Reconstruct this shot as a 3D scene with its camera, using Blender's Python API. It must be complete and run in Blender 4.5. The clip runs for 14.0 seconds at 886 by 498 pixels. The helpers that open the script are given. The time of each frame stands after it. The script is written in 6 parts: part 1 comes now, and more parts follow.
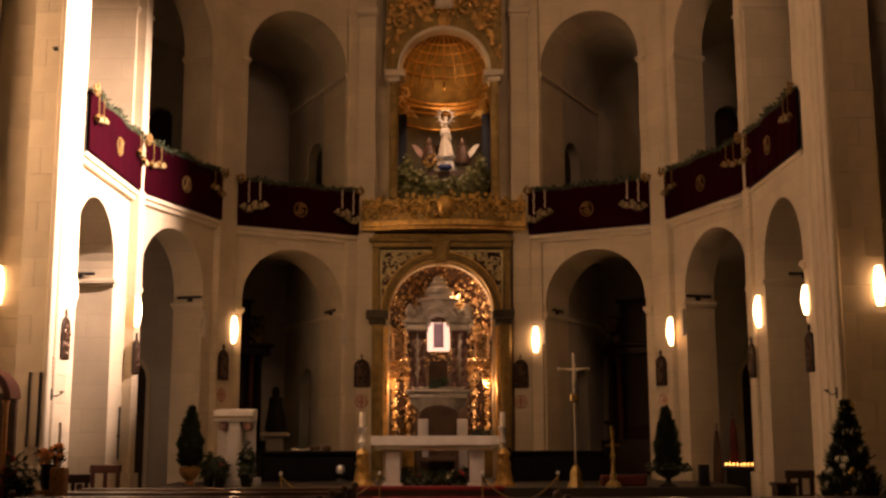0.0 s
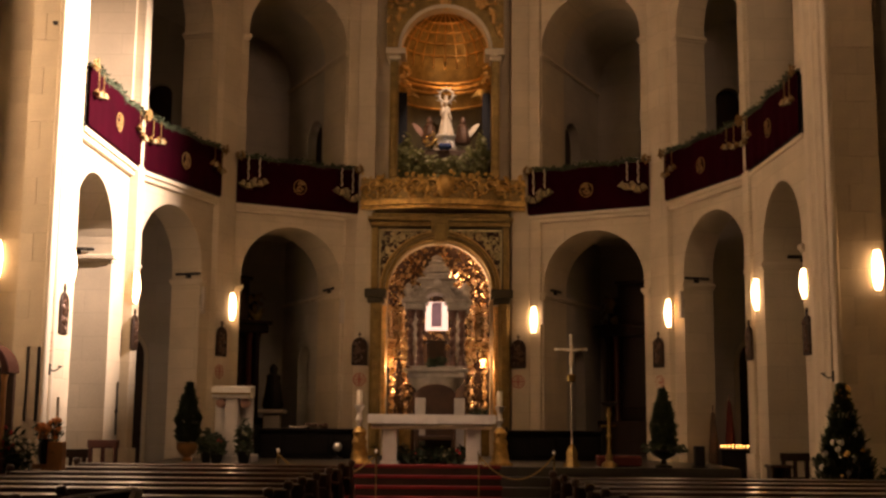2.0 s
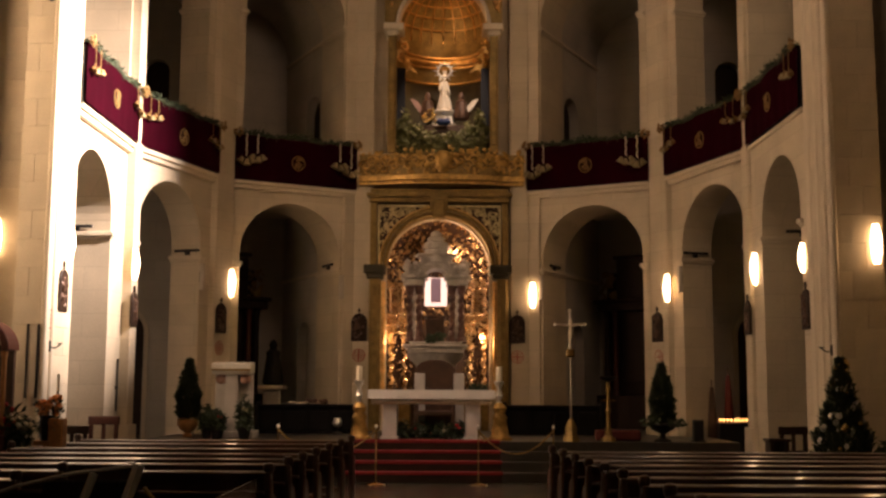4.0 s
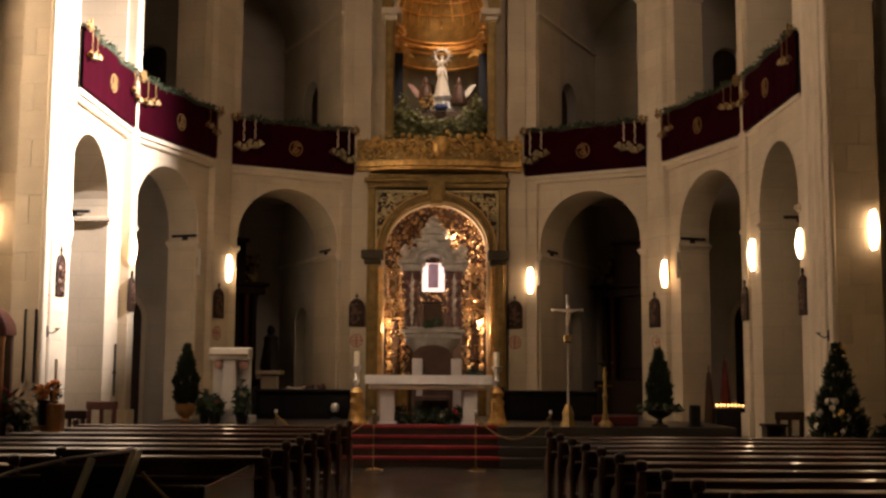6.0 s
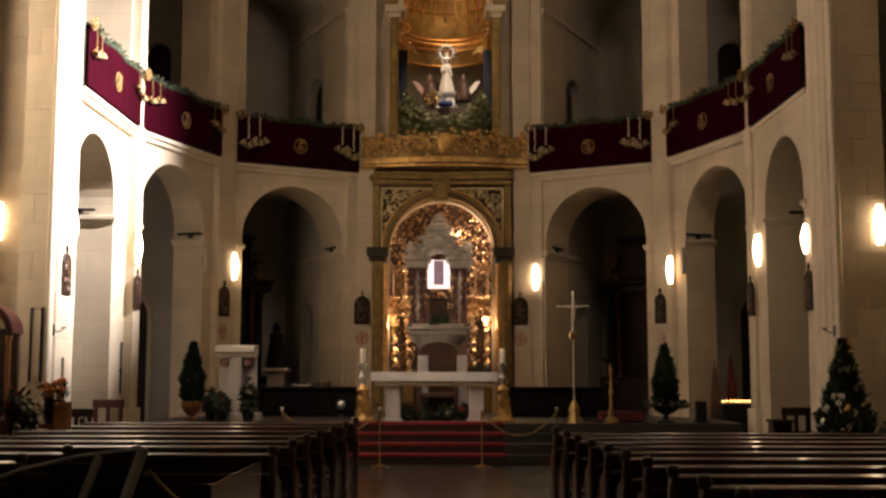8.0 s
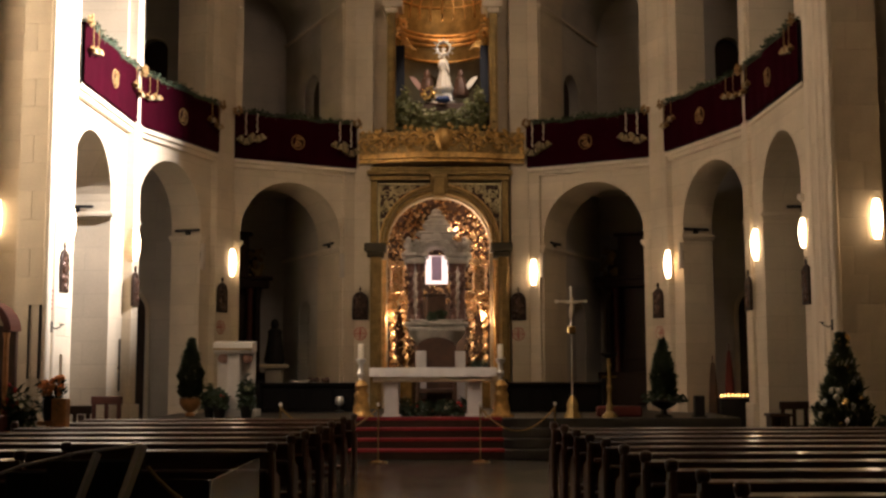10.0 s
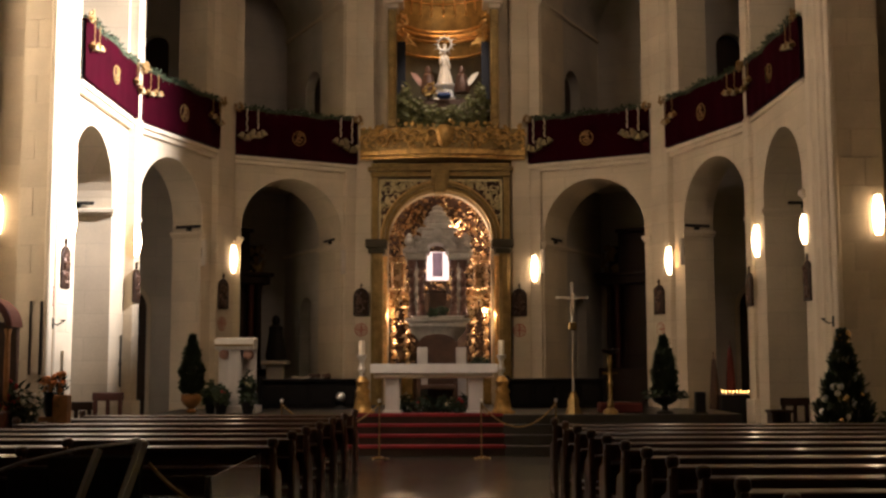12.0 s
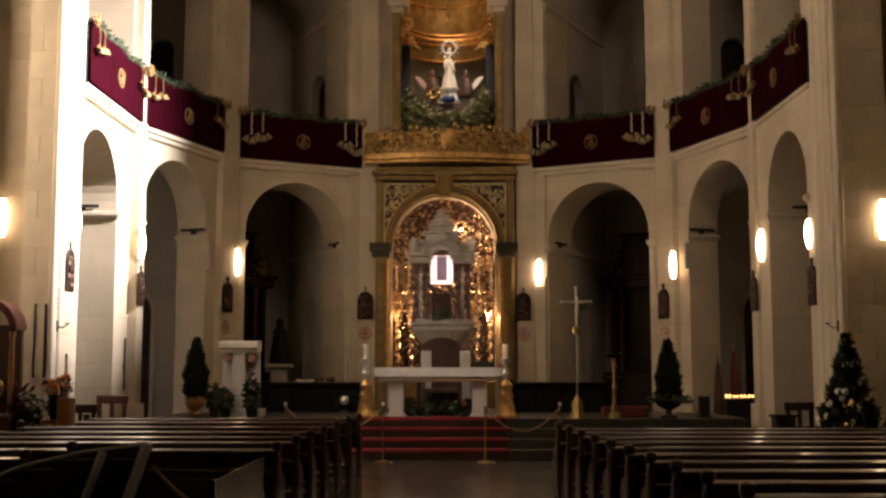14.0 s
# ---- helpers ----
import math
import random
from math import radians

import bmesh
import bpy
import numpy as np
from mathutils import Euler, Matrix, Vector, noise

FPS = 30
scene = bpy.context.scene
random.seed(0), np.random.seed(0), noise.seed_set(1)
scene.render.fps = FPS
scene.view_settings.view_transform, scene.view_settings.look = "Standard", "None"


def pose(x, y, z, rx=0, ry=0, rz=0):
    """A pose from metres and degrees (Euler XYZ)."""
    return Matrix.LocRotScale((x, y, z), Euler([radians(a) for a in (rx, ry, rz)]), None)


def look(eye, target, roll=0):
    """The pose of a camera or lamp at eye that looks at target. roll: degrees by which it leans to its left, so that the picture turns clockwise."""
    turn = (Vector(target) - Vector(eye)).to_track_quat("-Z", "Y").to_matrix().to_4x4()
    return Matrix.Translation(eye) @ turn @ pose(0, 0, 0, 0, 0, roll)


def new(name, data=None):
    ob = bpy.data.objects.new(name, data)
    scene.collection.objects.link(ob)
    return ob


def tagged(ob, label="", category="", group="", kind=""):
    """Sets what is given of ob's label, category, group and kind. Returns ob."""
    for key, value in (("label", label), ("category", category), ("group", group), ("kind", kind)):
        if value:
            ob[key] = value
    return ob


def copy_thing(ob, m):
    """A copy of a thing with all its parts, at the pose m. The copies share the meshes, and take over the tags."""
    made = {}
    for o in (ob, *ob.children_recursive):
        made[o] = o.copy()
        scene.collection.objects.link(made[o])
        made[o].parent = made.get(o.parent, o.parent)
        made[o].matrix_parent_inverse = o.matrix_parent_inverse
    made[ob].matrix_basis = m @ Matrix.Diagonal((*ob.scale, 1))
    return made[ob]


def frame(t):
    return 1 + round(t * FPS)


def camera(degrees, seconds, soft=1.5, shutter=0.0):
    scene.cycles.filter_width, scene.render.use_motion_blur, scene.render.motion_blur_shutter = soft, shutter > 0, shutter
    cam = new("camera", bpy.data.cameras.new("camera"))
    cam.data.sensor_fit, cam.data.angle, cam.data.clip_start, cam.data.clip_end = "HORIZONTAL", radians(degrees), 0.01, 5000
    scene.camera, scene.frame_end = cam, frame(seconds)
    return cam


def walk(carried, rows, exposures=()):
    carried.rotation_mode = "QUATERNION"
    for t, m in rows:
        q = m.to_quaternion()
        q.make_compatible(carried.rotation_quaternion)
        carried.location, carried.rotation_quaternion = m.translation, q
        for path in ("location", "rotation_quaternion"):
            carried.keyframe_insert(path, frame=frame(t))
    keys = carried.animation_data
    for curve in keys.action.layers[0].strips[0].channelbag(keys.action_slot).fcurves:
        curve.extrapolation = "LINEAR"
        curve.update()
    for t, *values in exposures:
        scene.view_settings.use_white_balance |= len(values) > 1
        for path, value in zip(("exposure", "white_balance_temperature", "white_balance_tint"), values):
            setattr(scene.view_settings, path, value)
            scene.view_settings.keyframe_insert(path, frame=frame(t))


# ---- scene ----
cam = camera(42.82, 14.0, soft=2.6)
EYE = 1.62
ROWS = [(0.0, 99.368, 0.126, 0.058), (0.5, 98.995, -0.171, -0.072), (1.0, 98.595, -0.370, -0.218), (1.5, 98.401, -0.461, -0.005), (2.0, 98.323, -0.512, -0.094), (2.5, 98.046, -0.458, -0.192), (3.0, 97.810, -0.413, 0.094), (3.5, 97.595, -0.376, 0.011), (4.0, 97.092, -0.284, -0.117), (6.5, 96.304, -0.296, -0.277), (7.0, 96.200, -0.094, -0.198), (7.5, 96.095, -0.016, -0.121), (8.0, 96.197, -0.090, 0.047), (10.5, 95.936, 0.201, -0.011), (11.0, 95.900, 0.286, 0.157), (11.5, 95.779, 0.283, 0.072), (12.0, 95.783, 0.133, 0.011), (12.5, 95.682, -0.000, 0.000), (13.0, 95.666, 0.095, 0.142), (13.5, 95.769, 0.024, 0.065), (14.0, 95.970, -0.005, 0.210)]
EXPOSURES = [(0.0, -0.43, 8250, 43), (2.0, -0.34, 7550, 35), (4.0, -0.24, 6800, 29), (6.5, -0.14, 6050, 23), (8.0, -0.11, 5800, 20), (14.0, -0.11, 5800, 20)]
walk(cam, [(t, pose(0, 0, EYE, rx, ry, rz)) for t, rx, ry, rz in ROWS], EXPOSURES)

# ---- light ----
world = bpy.data.worlds.new("night")
scene.world = world
world.use_nodes = True
world.node_tree.nodes["Background"].inputs[0].default_value = (0.02, 0.03, 0.05, 1)
world.node_tree.nodes["Background"].inputs[1].default_value = 0.1
WARM = (1.0, 0.66, 0.36)


def lamp(name, kind, energy, m, color=WARM, **more):
    data = bpy.data.lights.new(name, kind)
    data.energy, data.color = energy, color
    ob = new(name, data)
    ob.matrix_world = m
    if kind == "AREA":
        data.shape, data.size, data.size_y = "RECTANGLE", more["size"], more["size_y"]
    else:
        data.shadow_soft_size = more["radius"]
    if kind == "SPOT":
        data.spot_size, data.spot_blend = radians(more["cone"]), more["blend"]
    return ob


# flood lamp high under the vault, turned down on the first bay
lamp("flood_lamp", "SPOT", 66000, look((4.9, 18.0, 10.2), (-5.85, 18.1, 6.5)), (1.0, 0.91, 0.78), radius=0.12, cone=48, blend=1.0)
# unseen fill lights added over the camera and the crossing to brighten the walls
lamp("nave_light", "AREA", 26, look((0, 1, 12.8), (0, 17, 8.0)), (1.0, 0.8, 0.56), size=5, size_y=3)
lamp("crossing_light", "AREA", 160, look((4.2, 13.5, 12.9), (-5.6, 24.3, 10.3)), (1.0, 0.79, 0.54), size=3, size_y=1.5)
lamp("altar_spot", "SPOT", 1100, look((-0.6, 15.5, 12.5), (-1.2, 21.8, 1.4)), (1.0, 0.86, 0.7), radius=0.1, cone=30, blend=0.9)
# lamps of the two gilded niches
lamp("upper_niche_light", "AREA", 13, look((0.0, 26.35, 11.0), (0.0, 27.3, 9.2)), (1.0, 0.55, 0.2), size=0.9, size_y=0.15)
lamp("upper_niche_side_light", "POINT", 10, pose(-0.95, 26.5, 8.9), (1.0, 0.55, 0.22), radius=0.05)
lamp("statue_spot", "SPOT", 750, look((0.9, 24.0, 11.4), (0.05, 26.4, 8.2)), (1.0, 0.85, 0.65), radius=0.05, cone=36, blend=0.5)
lamp("lower_niche_light", "POINT", 30, pose(-1.0, 26.2, 2.72), (1.0, 0.68, 0.36), radius=0.06)
lamp("lower_niche_light", "POINT", 30, pose(0.86, 26.2, 2.72), (1.0, 0.68, 0.36), radius=0.06)
lamp("lower_niche_light", "POINT", 34, pose(0.5, 26.6, 4.7), (1.0, 0.68, 0.4), radius=0.1)


# ---- materials ----
def material(name, color, rough=0.6, metal=0.0, scale=6.0, vary=0.15, bump=0.2, detail=40.0, random_tone=0.0, coat=0.0, emit=None, joints=None, stretch=(1, 1, 1), sheen=0.0):
    """A surface with stains at one scale and grain at another; joints: width and height of blocks in metres."""
    m = bpy.data.materials.new(name)
    m.use_nodes = True
    nt = m.node_tree
    N, L = nt.nodes, nt.links
    b = N["Principled BSDF"]
    b.inputs["Roughness"].default_value, b.inputs["Metallic"].default_value = rough, metal
    b.inputs["Coat Weight"].default_value = coat
    b.inputs["Sheen Weight"].default_value = sheen
    co = N.new("ShaderNodeTexCoord")
    mp = N.new("ShaderNodeMapping")
    mp.inputs["Scale"].default_value = stretch
    L.new(co.outputs["Object"], mp.inputs["Vector"])
    big, fine = N.new("ShaderNodeTexNoise"), N.new("ShaderNodeTexNoise")
    big.inputs["Scale"].default_value, big.inputs["Detail"].default_value = scale, 6
    fine.inputs["Scale"].default_value, fine.inputs["Detail"].default_value = detail, 4
    for n in (big, fine):
        L.new(mp.outputs[0], n.inputs["Vector"])
    add = N.new("ShaderNodeMath")
    add.operation = "MULTIPLY_ADD"
    L.new(fine.outputs["Fac"], add.inputs[0])
    add.inputs[1].default_value = 0.5
    L.new(big.outputs["Fac"], add.inputs[2])
    ramp = N.new("ShaderNodeMapRange")
    ramp.inputs["From Min"].default_value, ramp.inputs["From Max"].default_value = 0.45, 1.05
    ramp.inputs["To Min"].default_value, ramp.inputs["To Max"].default_value = 1 - vary, 1 + vary
    L.new(add.outputs[0], ramp.inputs["Value"])
    tone = ramp.outputs[0]
    if random_tone:
        info = N.new("ShaderNodeObjectInfo")
        mr = N.new("ShaderNodeMapRange")
        mr.inputs["To Min"].default_value, mr.inputs["To Max"].default_value = 1 - random_tone, 1 + random_tone
        L.new(info.outputs["Random"], mr.inputs["Value"])
        mu = N.new("ShaderNodeMath")
        mu.operation = "MULTIPLY"
        L.new(tone, mu.inputs[0]), L.new(mr.outputs[0], mu.inputs[1])
        tone = mu.outputs[0]
    height = fine.outputs["Fac"]
    if joints:
        # vertical walls: blocks run along the horizontal distance
        geo = N.new("ShaderNodeNewGeometry")
        sep = N.new("ShaderNodeSeparateXYZ")
        L.new(geo.outputs["Position"], sep.inputs[0])
        s = N.new("ShaderNodeMath")
        s.operation = "ADD"
        L.new(sep.outputs[0], s.inputs[0]), L.new(sep.outputs[1], s.inputs[1])
        cmb = N.new("ShaderNodeCombineXYZ")
        L.new(s.outputs[0], cmb.inputs[0]), L.new(sep.outputs[2], cmb.inputs[1])
        br = N.new("ShaderNodeTexBrick")
        br.inputs["Scale"].default_value = 1
        br.inputs["Brick Width"].default_value, br.inputs["Row Height"].default_value = joints
        br.inputs["Mortar Size"].default_value, br.inputs["Mortar Smooth"].default_value = 0.006, 0.3
        br.inputs["Color1"].default_value, br.inputs["Color2"].default_value, br.inputs["Mortar"].default_value = (0.95, 0.95, 0.95, 1), (1.04, 1.04, 1.04, 1), (0.84, 0.82, 0.8, 1)
        L.new(cmb.outputs[0], br.inputs["Vector"])
        mu = N.new("ShaderNodeMath")
        mu.operation = "MULTIPLY"
        L.new(tone, mu.inputs[0]), L.new(br.outputs["Color"], mu.inputs[1])
        tone = mu.outputs[0]
    mix = N.new("ShaderNodeVectorMath")
    mix.operation = "SCALE"
    mix.inputs[0].default_value = color
    L.new(tone, mix.inputs["Scale"])
    L.new(mix.outputs[0], b.inputs["Base Color"])
    bp = N.new("ShaderNodeBump")
    bp.inputs["Strength"].default_value, bp.inputs["Distance"].default_value = bump, 0.01
    L.new(height, bp.inputs["Height"])
    L.new(bp.outputs[0], b.inputs["Normal"])
    rr = N.new("ShaderNodeMapRange")
    rr.inputs["To Min"].default_value, rr.inputs["To Max"].default_value = max(rough - 0.1, 0.03), min(rough + 0.1, 1)
    L.new(big.outputs["Fac"], rr.inputs["Value"]), L.new(rr.outputs[0], b.inputs["Roughness"])
    if emit:
        b.inputs["Emission Color"].default_value, b.inputs["Emission Strength"].default_value = (*emit[0], 1), emit[1]
    return m


STONE = material("limestone", (0.56, 0.47, 0.33), 0.8, scale=1.3, vary=0.16, bump=0.25, joints=(0.95, 0.42))
BLOCK = material("ashlar_block", (0.56, 0.47, 0.33), 0.8, scale=2.2, vary=0.15, bump=0.35, random_tone=0.07)
TRIM = material("dressed_stone", (0.6, 0.51, 0.37), 0.75, scale=2.5, vary=0.1, bump=0.2)
PLASTER = material("ambulatory_plaster", (0.46, 0.41, 0.33), 0.85, scale=0.9, vary=0.2, bump=0.2, joints=(1.0, 0.45))
MARBLE_FLOOR = material("polished_floor", (0.065, 0.058, 0.045), 0.2, scale=1.5, vary=0.35, bump=0.04, joints=None)
STEP_STONE = material("step_stone", (0.034, 0.028, 0.02), 0.45, scale=2.0, vary=0.25, bump=0.1)
WHITE_MARBLE = material("white_marble", (0.56, 0.52, 0.47), 0.35, scale=3.0, vary=0.14, bump=0.06)
GREY_MARBLE = material("grey_marble", (0.5, 0.46, 0.41), 0.4, scale=5.0, vary=0.35, bump=0.15)
RED_MARBLE = material("red_marble", (0.17, 0.09, 0.07), 0.3, scale=8.0, vary=0.5, bump=0.05)
GOLD = material("gilding", (0.74, 0.46, 0.17), 0.34, metal=0.9, scale=7.0, vary=0.35, bump=0.5, detail=30)
OLD_GOLD = material("dull_gilding", (0.27, 0.18, 0.055), 0.45, metal=0.6, scale=6.0, vary=0.4, bump=0.5, detail=26)
LINEN = material("white_linen", (0.74, 0.7, 0.64), 0.8, scale=5.0, vary=0.08, bump=0.2)
NICHE_GOLD = material("bright_leaf_gilding", (0.66, 0.46, 0.25), 0.27, metal=1.0, scale=9.0, vary=0.4, bump=0.6, detail=36)
BRASS = material("brass", (0.7, 0.5, 0.2), 0.25, metal=1.0, scale=9.0, vary=0.15, bump=0.1)
SILVER = material("silver", (0.78, 0.75, 0.68), 0.3, metal=0.75, scale=9.0, vary=0.15, bump=0.1)
IRON = material("dark_iron", (0.03, 0.028, 0.026), 0.5, metal=0.6, scale=9.0, vary=0.2, bump=0.15)
ALU = material("brushed_aluminium", (0.72, 0.72, 0.7), 0.4, metal=0.2, scale=4.0, vary=0.1, bump=0.05, stretch=(1, 1, 0.1))
PEW_WOOD = material("varnished_pew_wood", (0.05, 0.021, 0.012), 0.33, scale=3.0, vary=0.4, bump=0.02, detail=60, coat=0.22, stretch=(0.12, 1, 1), random_tone=0.15)
PEW_WOOD.node_tree.nodes["Principled BSDF"].inputs["Coat Roughness"].default_value = 0.1
# real dark wood; also colours the shaded risers and the dark doorway backs
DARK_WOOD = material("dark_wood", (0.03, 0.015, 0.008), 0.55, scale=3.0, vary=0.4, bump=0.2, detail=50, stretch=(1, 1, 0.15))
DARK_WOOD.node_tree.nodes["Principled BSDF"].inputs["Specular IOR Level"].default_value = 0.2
CHAIR_WOOD = material("reddish_wood", (0.09, 0.024, 0.014), 0.4, scale=3.0, vary=0.35, bump=0.15, stretch=(1, 1, 0.2))
OLIVE_WOOD = material("carved_retable_wood", (0.07, 0.034, 0.016), 0.5, scale=5.0, vary=0.4, bump=0.4)
VELVET = material("crimson_velvet", (0.0165, 0.0003, 0.0025), 0.9, scale=2.0, vary=0.25, bump=0.3, detail=90, sheen=0.025)
VELVET.node_tree.nodes["Principled BSDF"].inputs["Sheen Tint"].default_value = (1.0, 0.06, 0.2, 1)
VELVET.node_tree.nodes["Principled BSDF"].inputs["Specular IOR Level"].default_value = 0.03
VELVET.node_tree.nodes["Principled BSDF"].inputs["Sheen Roughness"].default_value = 0.42
# near-black wood with weak specular, for the choir stalls
BLACK_WOOD = material("black_wood", (0.006, 0.005, 0.004), 0.75, scale=3.0, vary=0.4, bump=0.15, stretch=(0.2, 1, 1))
BLACK_WOOD.node_tree.nodes["Principled BSDF"].inputs["Specular IOR Level"].default_value = 0.12
CARPET = material("red_carpet", (0.18, 0.009, 0.009), 0.95, scale=5.0, vary=0.25, bump=0.5, detail=160)
GREEN = material("cypress_green", (0.035, 0.05, 0.02), 0.75, scale=9.0, vary=0.5, bump=0.3)
LEAF = material("plant_leaf", (0.026, 0.042, 0.015), 0.6, scale=9.0, vary=0.5, bump=0.2)
WHITE_BLOOM = material("white_blossom", (0.6, 0.55, 0.45), 0.7, scale=14.0, vary=0.2, bump=0.2)
CREAM_BLOOM = material("cream_blossom", (0.32, 0.29, 0.17), 0.7, scale=14.0, vary=0.3, bump=0.2)
ORANGE_BLOOM = material("orange_blossom", (0.75, 0.27, 0.07), 0.7, scale=14.0, vary=0.3, bump=0.2)
RED_BLOOM = material("red_blossom", (0.35, 0.02, 0.02), 0.7, scale=14.0, vary=0.3, bump=0.2)
WAX = material("candle_wax", (0.75, 0.66, 0.48), 0.5, scale=6.0, vary=0.08, bump=0.08)
TERRACOTTA = material("terracotta_gilt", (0.42, 0.2, 0.07), 0.4, metal=0.4, scale=7.0, vary=0.3, bump=0.2)
BRONZE = material("dark_bronze", (0.09, 0.045, 0.025), 0.45, metal=0.4, scale=12.0, vary=0.5, bump=0.6)
CROSS_RED = material("red_paint", (0.36, 0.09, 0.06), 0.8, scale=12.0, vary=0.2, bump=0.1)
IVORY = material("ivory_paint", (0.7, 0.6, 0.45), 0.5, scale=9.0, vary=0.1, bump=0.1)
BLUE_ROBE = material("blue_paint", (0.012, 0.035, 0.12), 0.5, scale=9.0, vary=0.3, bump=0.1)
BLACK_CLOTH = material("black_cloth", (0.012, 0.012, 0.014), 0.9, scale=4.0, vary=0.3, bump=0.3)
ROPE = material("golden_rope", (0.4, 0.26, 0.09), 0.8, scale=30.0, vary=0.3, bump=0.5)
SCONCE = material("lit_alabaster_sconce", (0.8, 0.7, 0.5), 0.5, emit=((1.0, 0.71, 0.37), 15.5))
# curtain surface that glows by itself, with no lamp behind it
NICHE_GLOW = material("glowing_curtain", (0.8, 0.75, 0.75), 0.7, emit=((1.0, 0.74, 0.56), 1.7))
FLAME = material("candle_flame", (0.9, 0.5, 0.2), 0.5, emit=((1.0, 0.5, 0.12), 14.0))
LOUD = material("pale_loudspeaker_paint", (0.5, 0.44, 0.35), 0.6, scale=5.0, vary=0.08, bump=0.1)
PURPLE = material("violet_cloth", (0.12, 0.06, 0.16), 0.8, scale=6.0, vary=0.3, bump=0.2)
PALE_LEAF = material("pale_fern", (0.15, 0.145, 0.045), 0.7, scale=9.0, vary=0.4, bump=0.2)
# red darkened to carry the low light round the banners
DIM_RED = material("darkened_red_cloth", (0.11, 0.018, 0.012), 0.9, scale=5.0, vary=0.3, bump=0.3)
LILAC = material("lilac_silk", (0.5, 0.4, 0.48), 0.6, scale=6.0, vary=0.15, bump=0.2)
LILAC.node_tree.nodes["Principled BSDF"].inputs["Transmission Weight"].default_value = 0.6
BELL = material("tarnished_silver_gilt", (0.32, 0.26, 0.14), 0.45, metal=0.5, scale=12.0, vary=0.3, bump=0.3)
EMBLEM = material("gold_thread", (0.24, 0.14, 0.04), 0.6, metal=0.3, scale=20.0, vary=0.4, bump=0.5, detail=120)
PALE_GOLD = material("pale_worn_gilding", (0.6, 0.5, 0.27), 0.42, metal=0.55, scale=9.0, vary=0.4, bump=0.4)
MUTED_GOLD = material("muted_carved_gilding", (0.56, 0.34, 0.1), 0.38, metal=0.8, scale=9.0, vary=0.5, bump=0.5)
OLIVE_PANEL = material("dark_olive_panel", (0.04, 0.03, 0.008), 0.7, scale=4.0, vary=0.4, bump=0.2)
PINK_PANEL = material("rose_marble", (0.4, 0.22, 0.16), 0.5, scale=4.0, vary=0.2, bump=0.1)
GLASS = bpy.data.materials.new("clear_glass")
GLASS.use_nodes = True
_g = GLASS.node_tree.nodes["Principled BSDF"]
_g.inputs["Transmission Weight"].default_value, _g.inputs["Roughness"].default_value, _g.inputs["IOR"].default_value = 1.0, 0.03, 1.45
_g.inputs["Base Color"].default_value = (0.85, 0.9, 0.86, 1)


# ---- building tools ----
def thing(name, at, label="", category="", group="", kind=""):
    ob = new(name)
    ob.empty_display_size = 0.1
    ob.matrix_world = at if isinstance(at, Matrix) else Matrix.Translation(at)
    return tagged(ob, label, category, group, kind)


def mesh_of(name, bm, mat, smooth=False, bevel=0.0):
    bmesh.ops.recalc_face_normals(bm, faces=bm.faces)
    if bevel:
        edges = [e for e in bm.edges if e.is_manifold and e.calc_face_angle(0) > 0.7]
        bmesh.ops.bevel(bm, geom=edges, offset=bevel, segments=1, affect="EDGES", clamp_overlap=True)
    me = bpy.data.meshes.new(name)
    bm.to_mesh(me)
    bm.free()
    me.materials.append(mat)
    if smooth:
        me.polygons.foreach_set("use_smooth", [True] * len(me.polygons))
        me.set_sharp_from_angle(angle=radians(40))
    return me


def part(name, bm, mat, parent, label="", smooth=False, bevel=0.0):
    """One mesh under a thing, built in the thing's own space."""
    ob = new(name, mesh_of(name, bm, mat, smooth, bevel))
    ob.parent = parent
    return tagged(ob, label)


def solid(name, bm, mat, label="", category="", group="", kind="", smooth=False, bevel=0.0, at=None):
    """A thing of a single mesh."""
    ob = new(name, mesh_of(name, bm, mat, smooth, bevel))
    if at is not None:
        ob.matrix_world = at if isinstance(at, Matrix) else Matrix.Translation(at)
    return tagged(ob, label, category, group, kind)


def quad(bm, pts, M=None):
    return bm.faces.new([bm.verts.new(M @ Vector(p) if M else p) for p in pts])


def box(bm, x0, x1, y0, y1, z0, z1, M=None):
    c = [(x, y, z) for x in (x0, x1) for y in (y0, y1) for z in (z0, z1)]
    v = [bm.verts.new(M @ Vector(p) if M else p) for p in c]
    for i in ((0, 1, 3, 2), (4, 6, 7, 5), (0, 4, 5, 1), (2, 3, 7, 6), (0, 2, 6, 4), (1, 5, 7, 3)):
        bm.faces.new([v[k] for k in i])
    return bm


def boxes(*dims, M=None):
    bm = bmesh.new()
    for d in dims:
        box(bm, *d, M=M)
    return bm


def lathe(bm, profile, n=16, M=None, wave=0.0, lobes=8, squash=1.0):
    """Turns (radius, height) pairs round z."""
    rings = []
    for r, z in profile:
        ring = []
        for i in range(n):
            a = 2 * math.pi * i / n
            k = r * (1 + wave * math.cos(lobes * a))
            p = Vector((k * math.cos(a), squash * k * math.sin(a), z))
            ring.append(bm.verts.new(M @ p if M else p))
        rings.append(ring)
    for a, b in zip(rings, rings[1:]):
        for i in range(n):
            bm.faces.new((a[i], a[(i + 1) % n], b[(i + 1) % n], b[i]))
    for ring in (rings[0], rings[-1]):
        bm.faces.new(ring)
    return bm


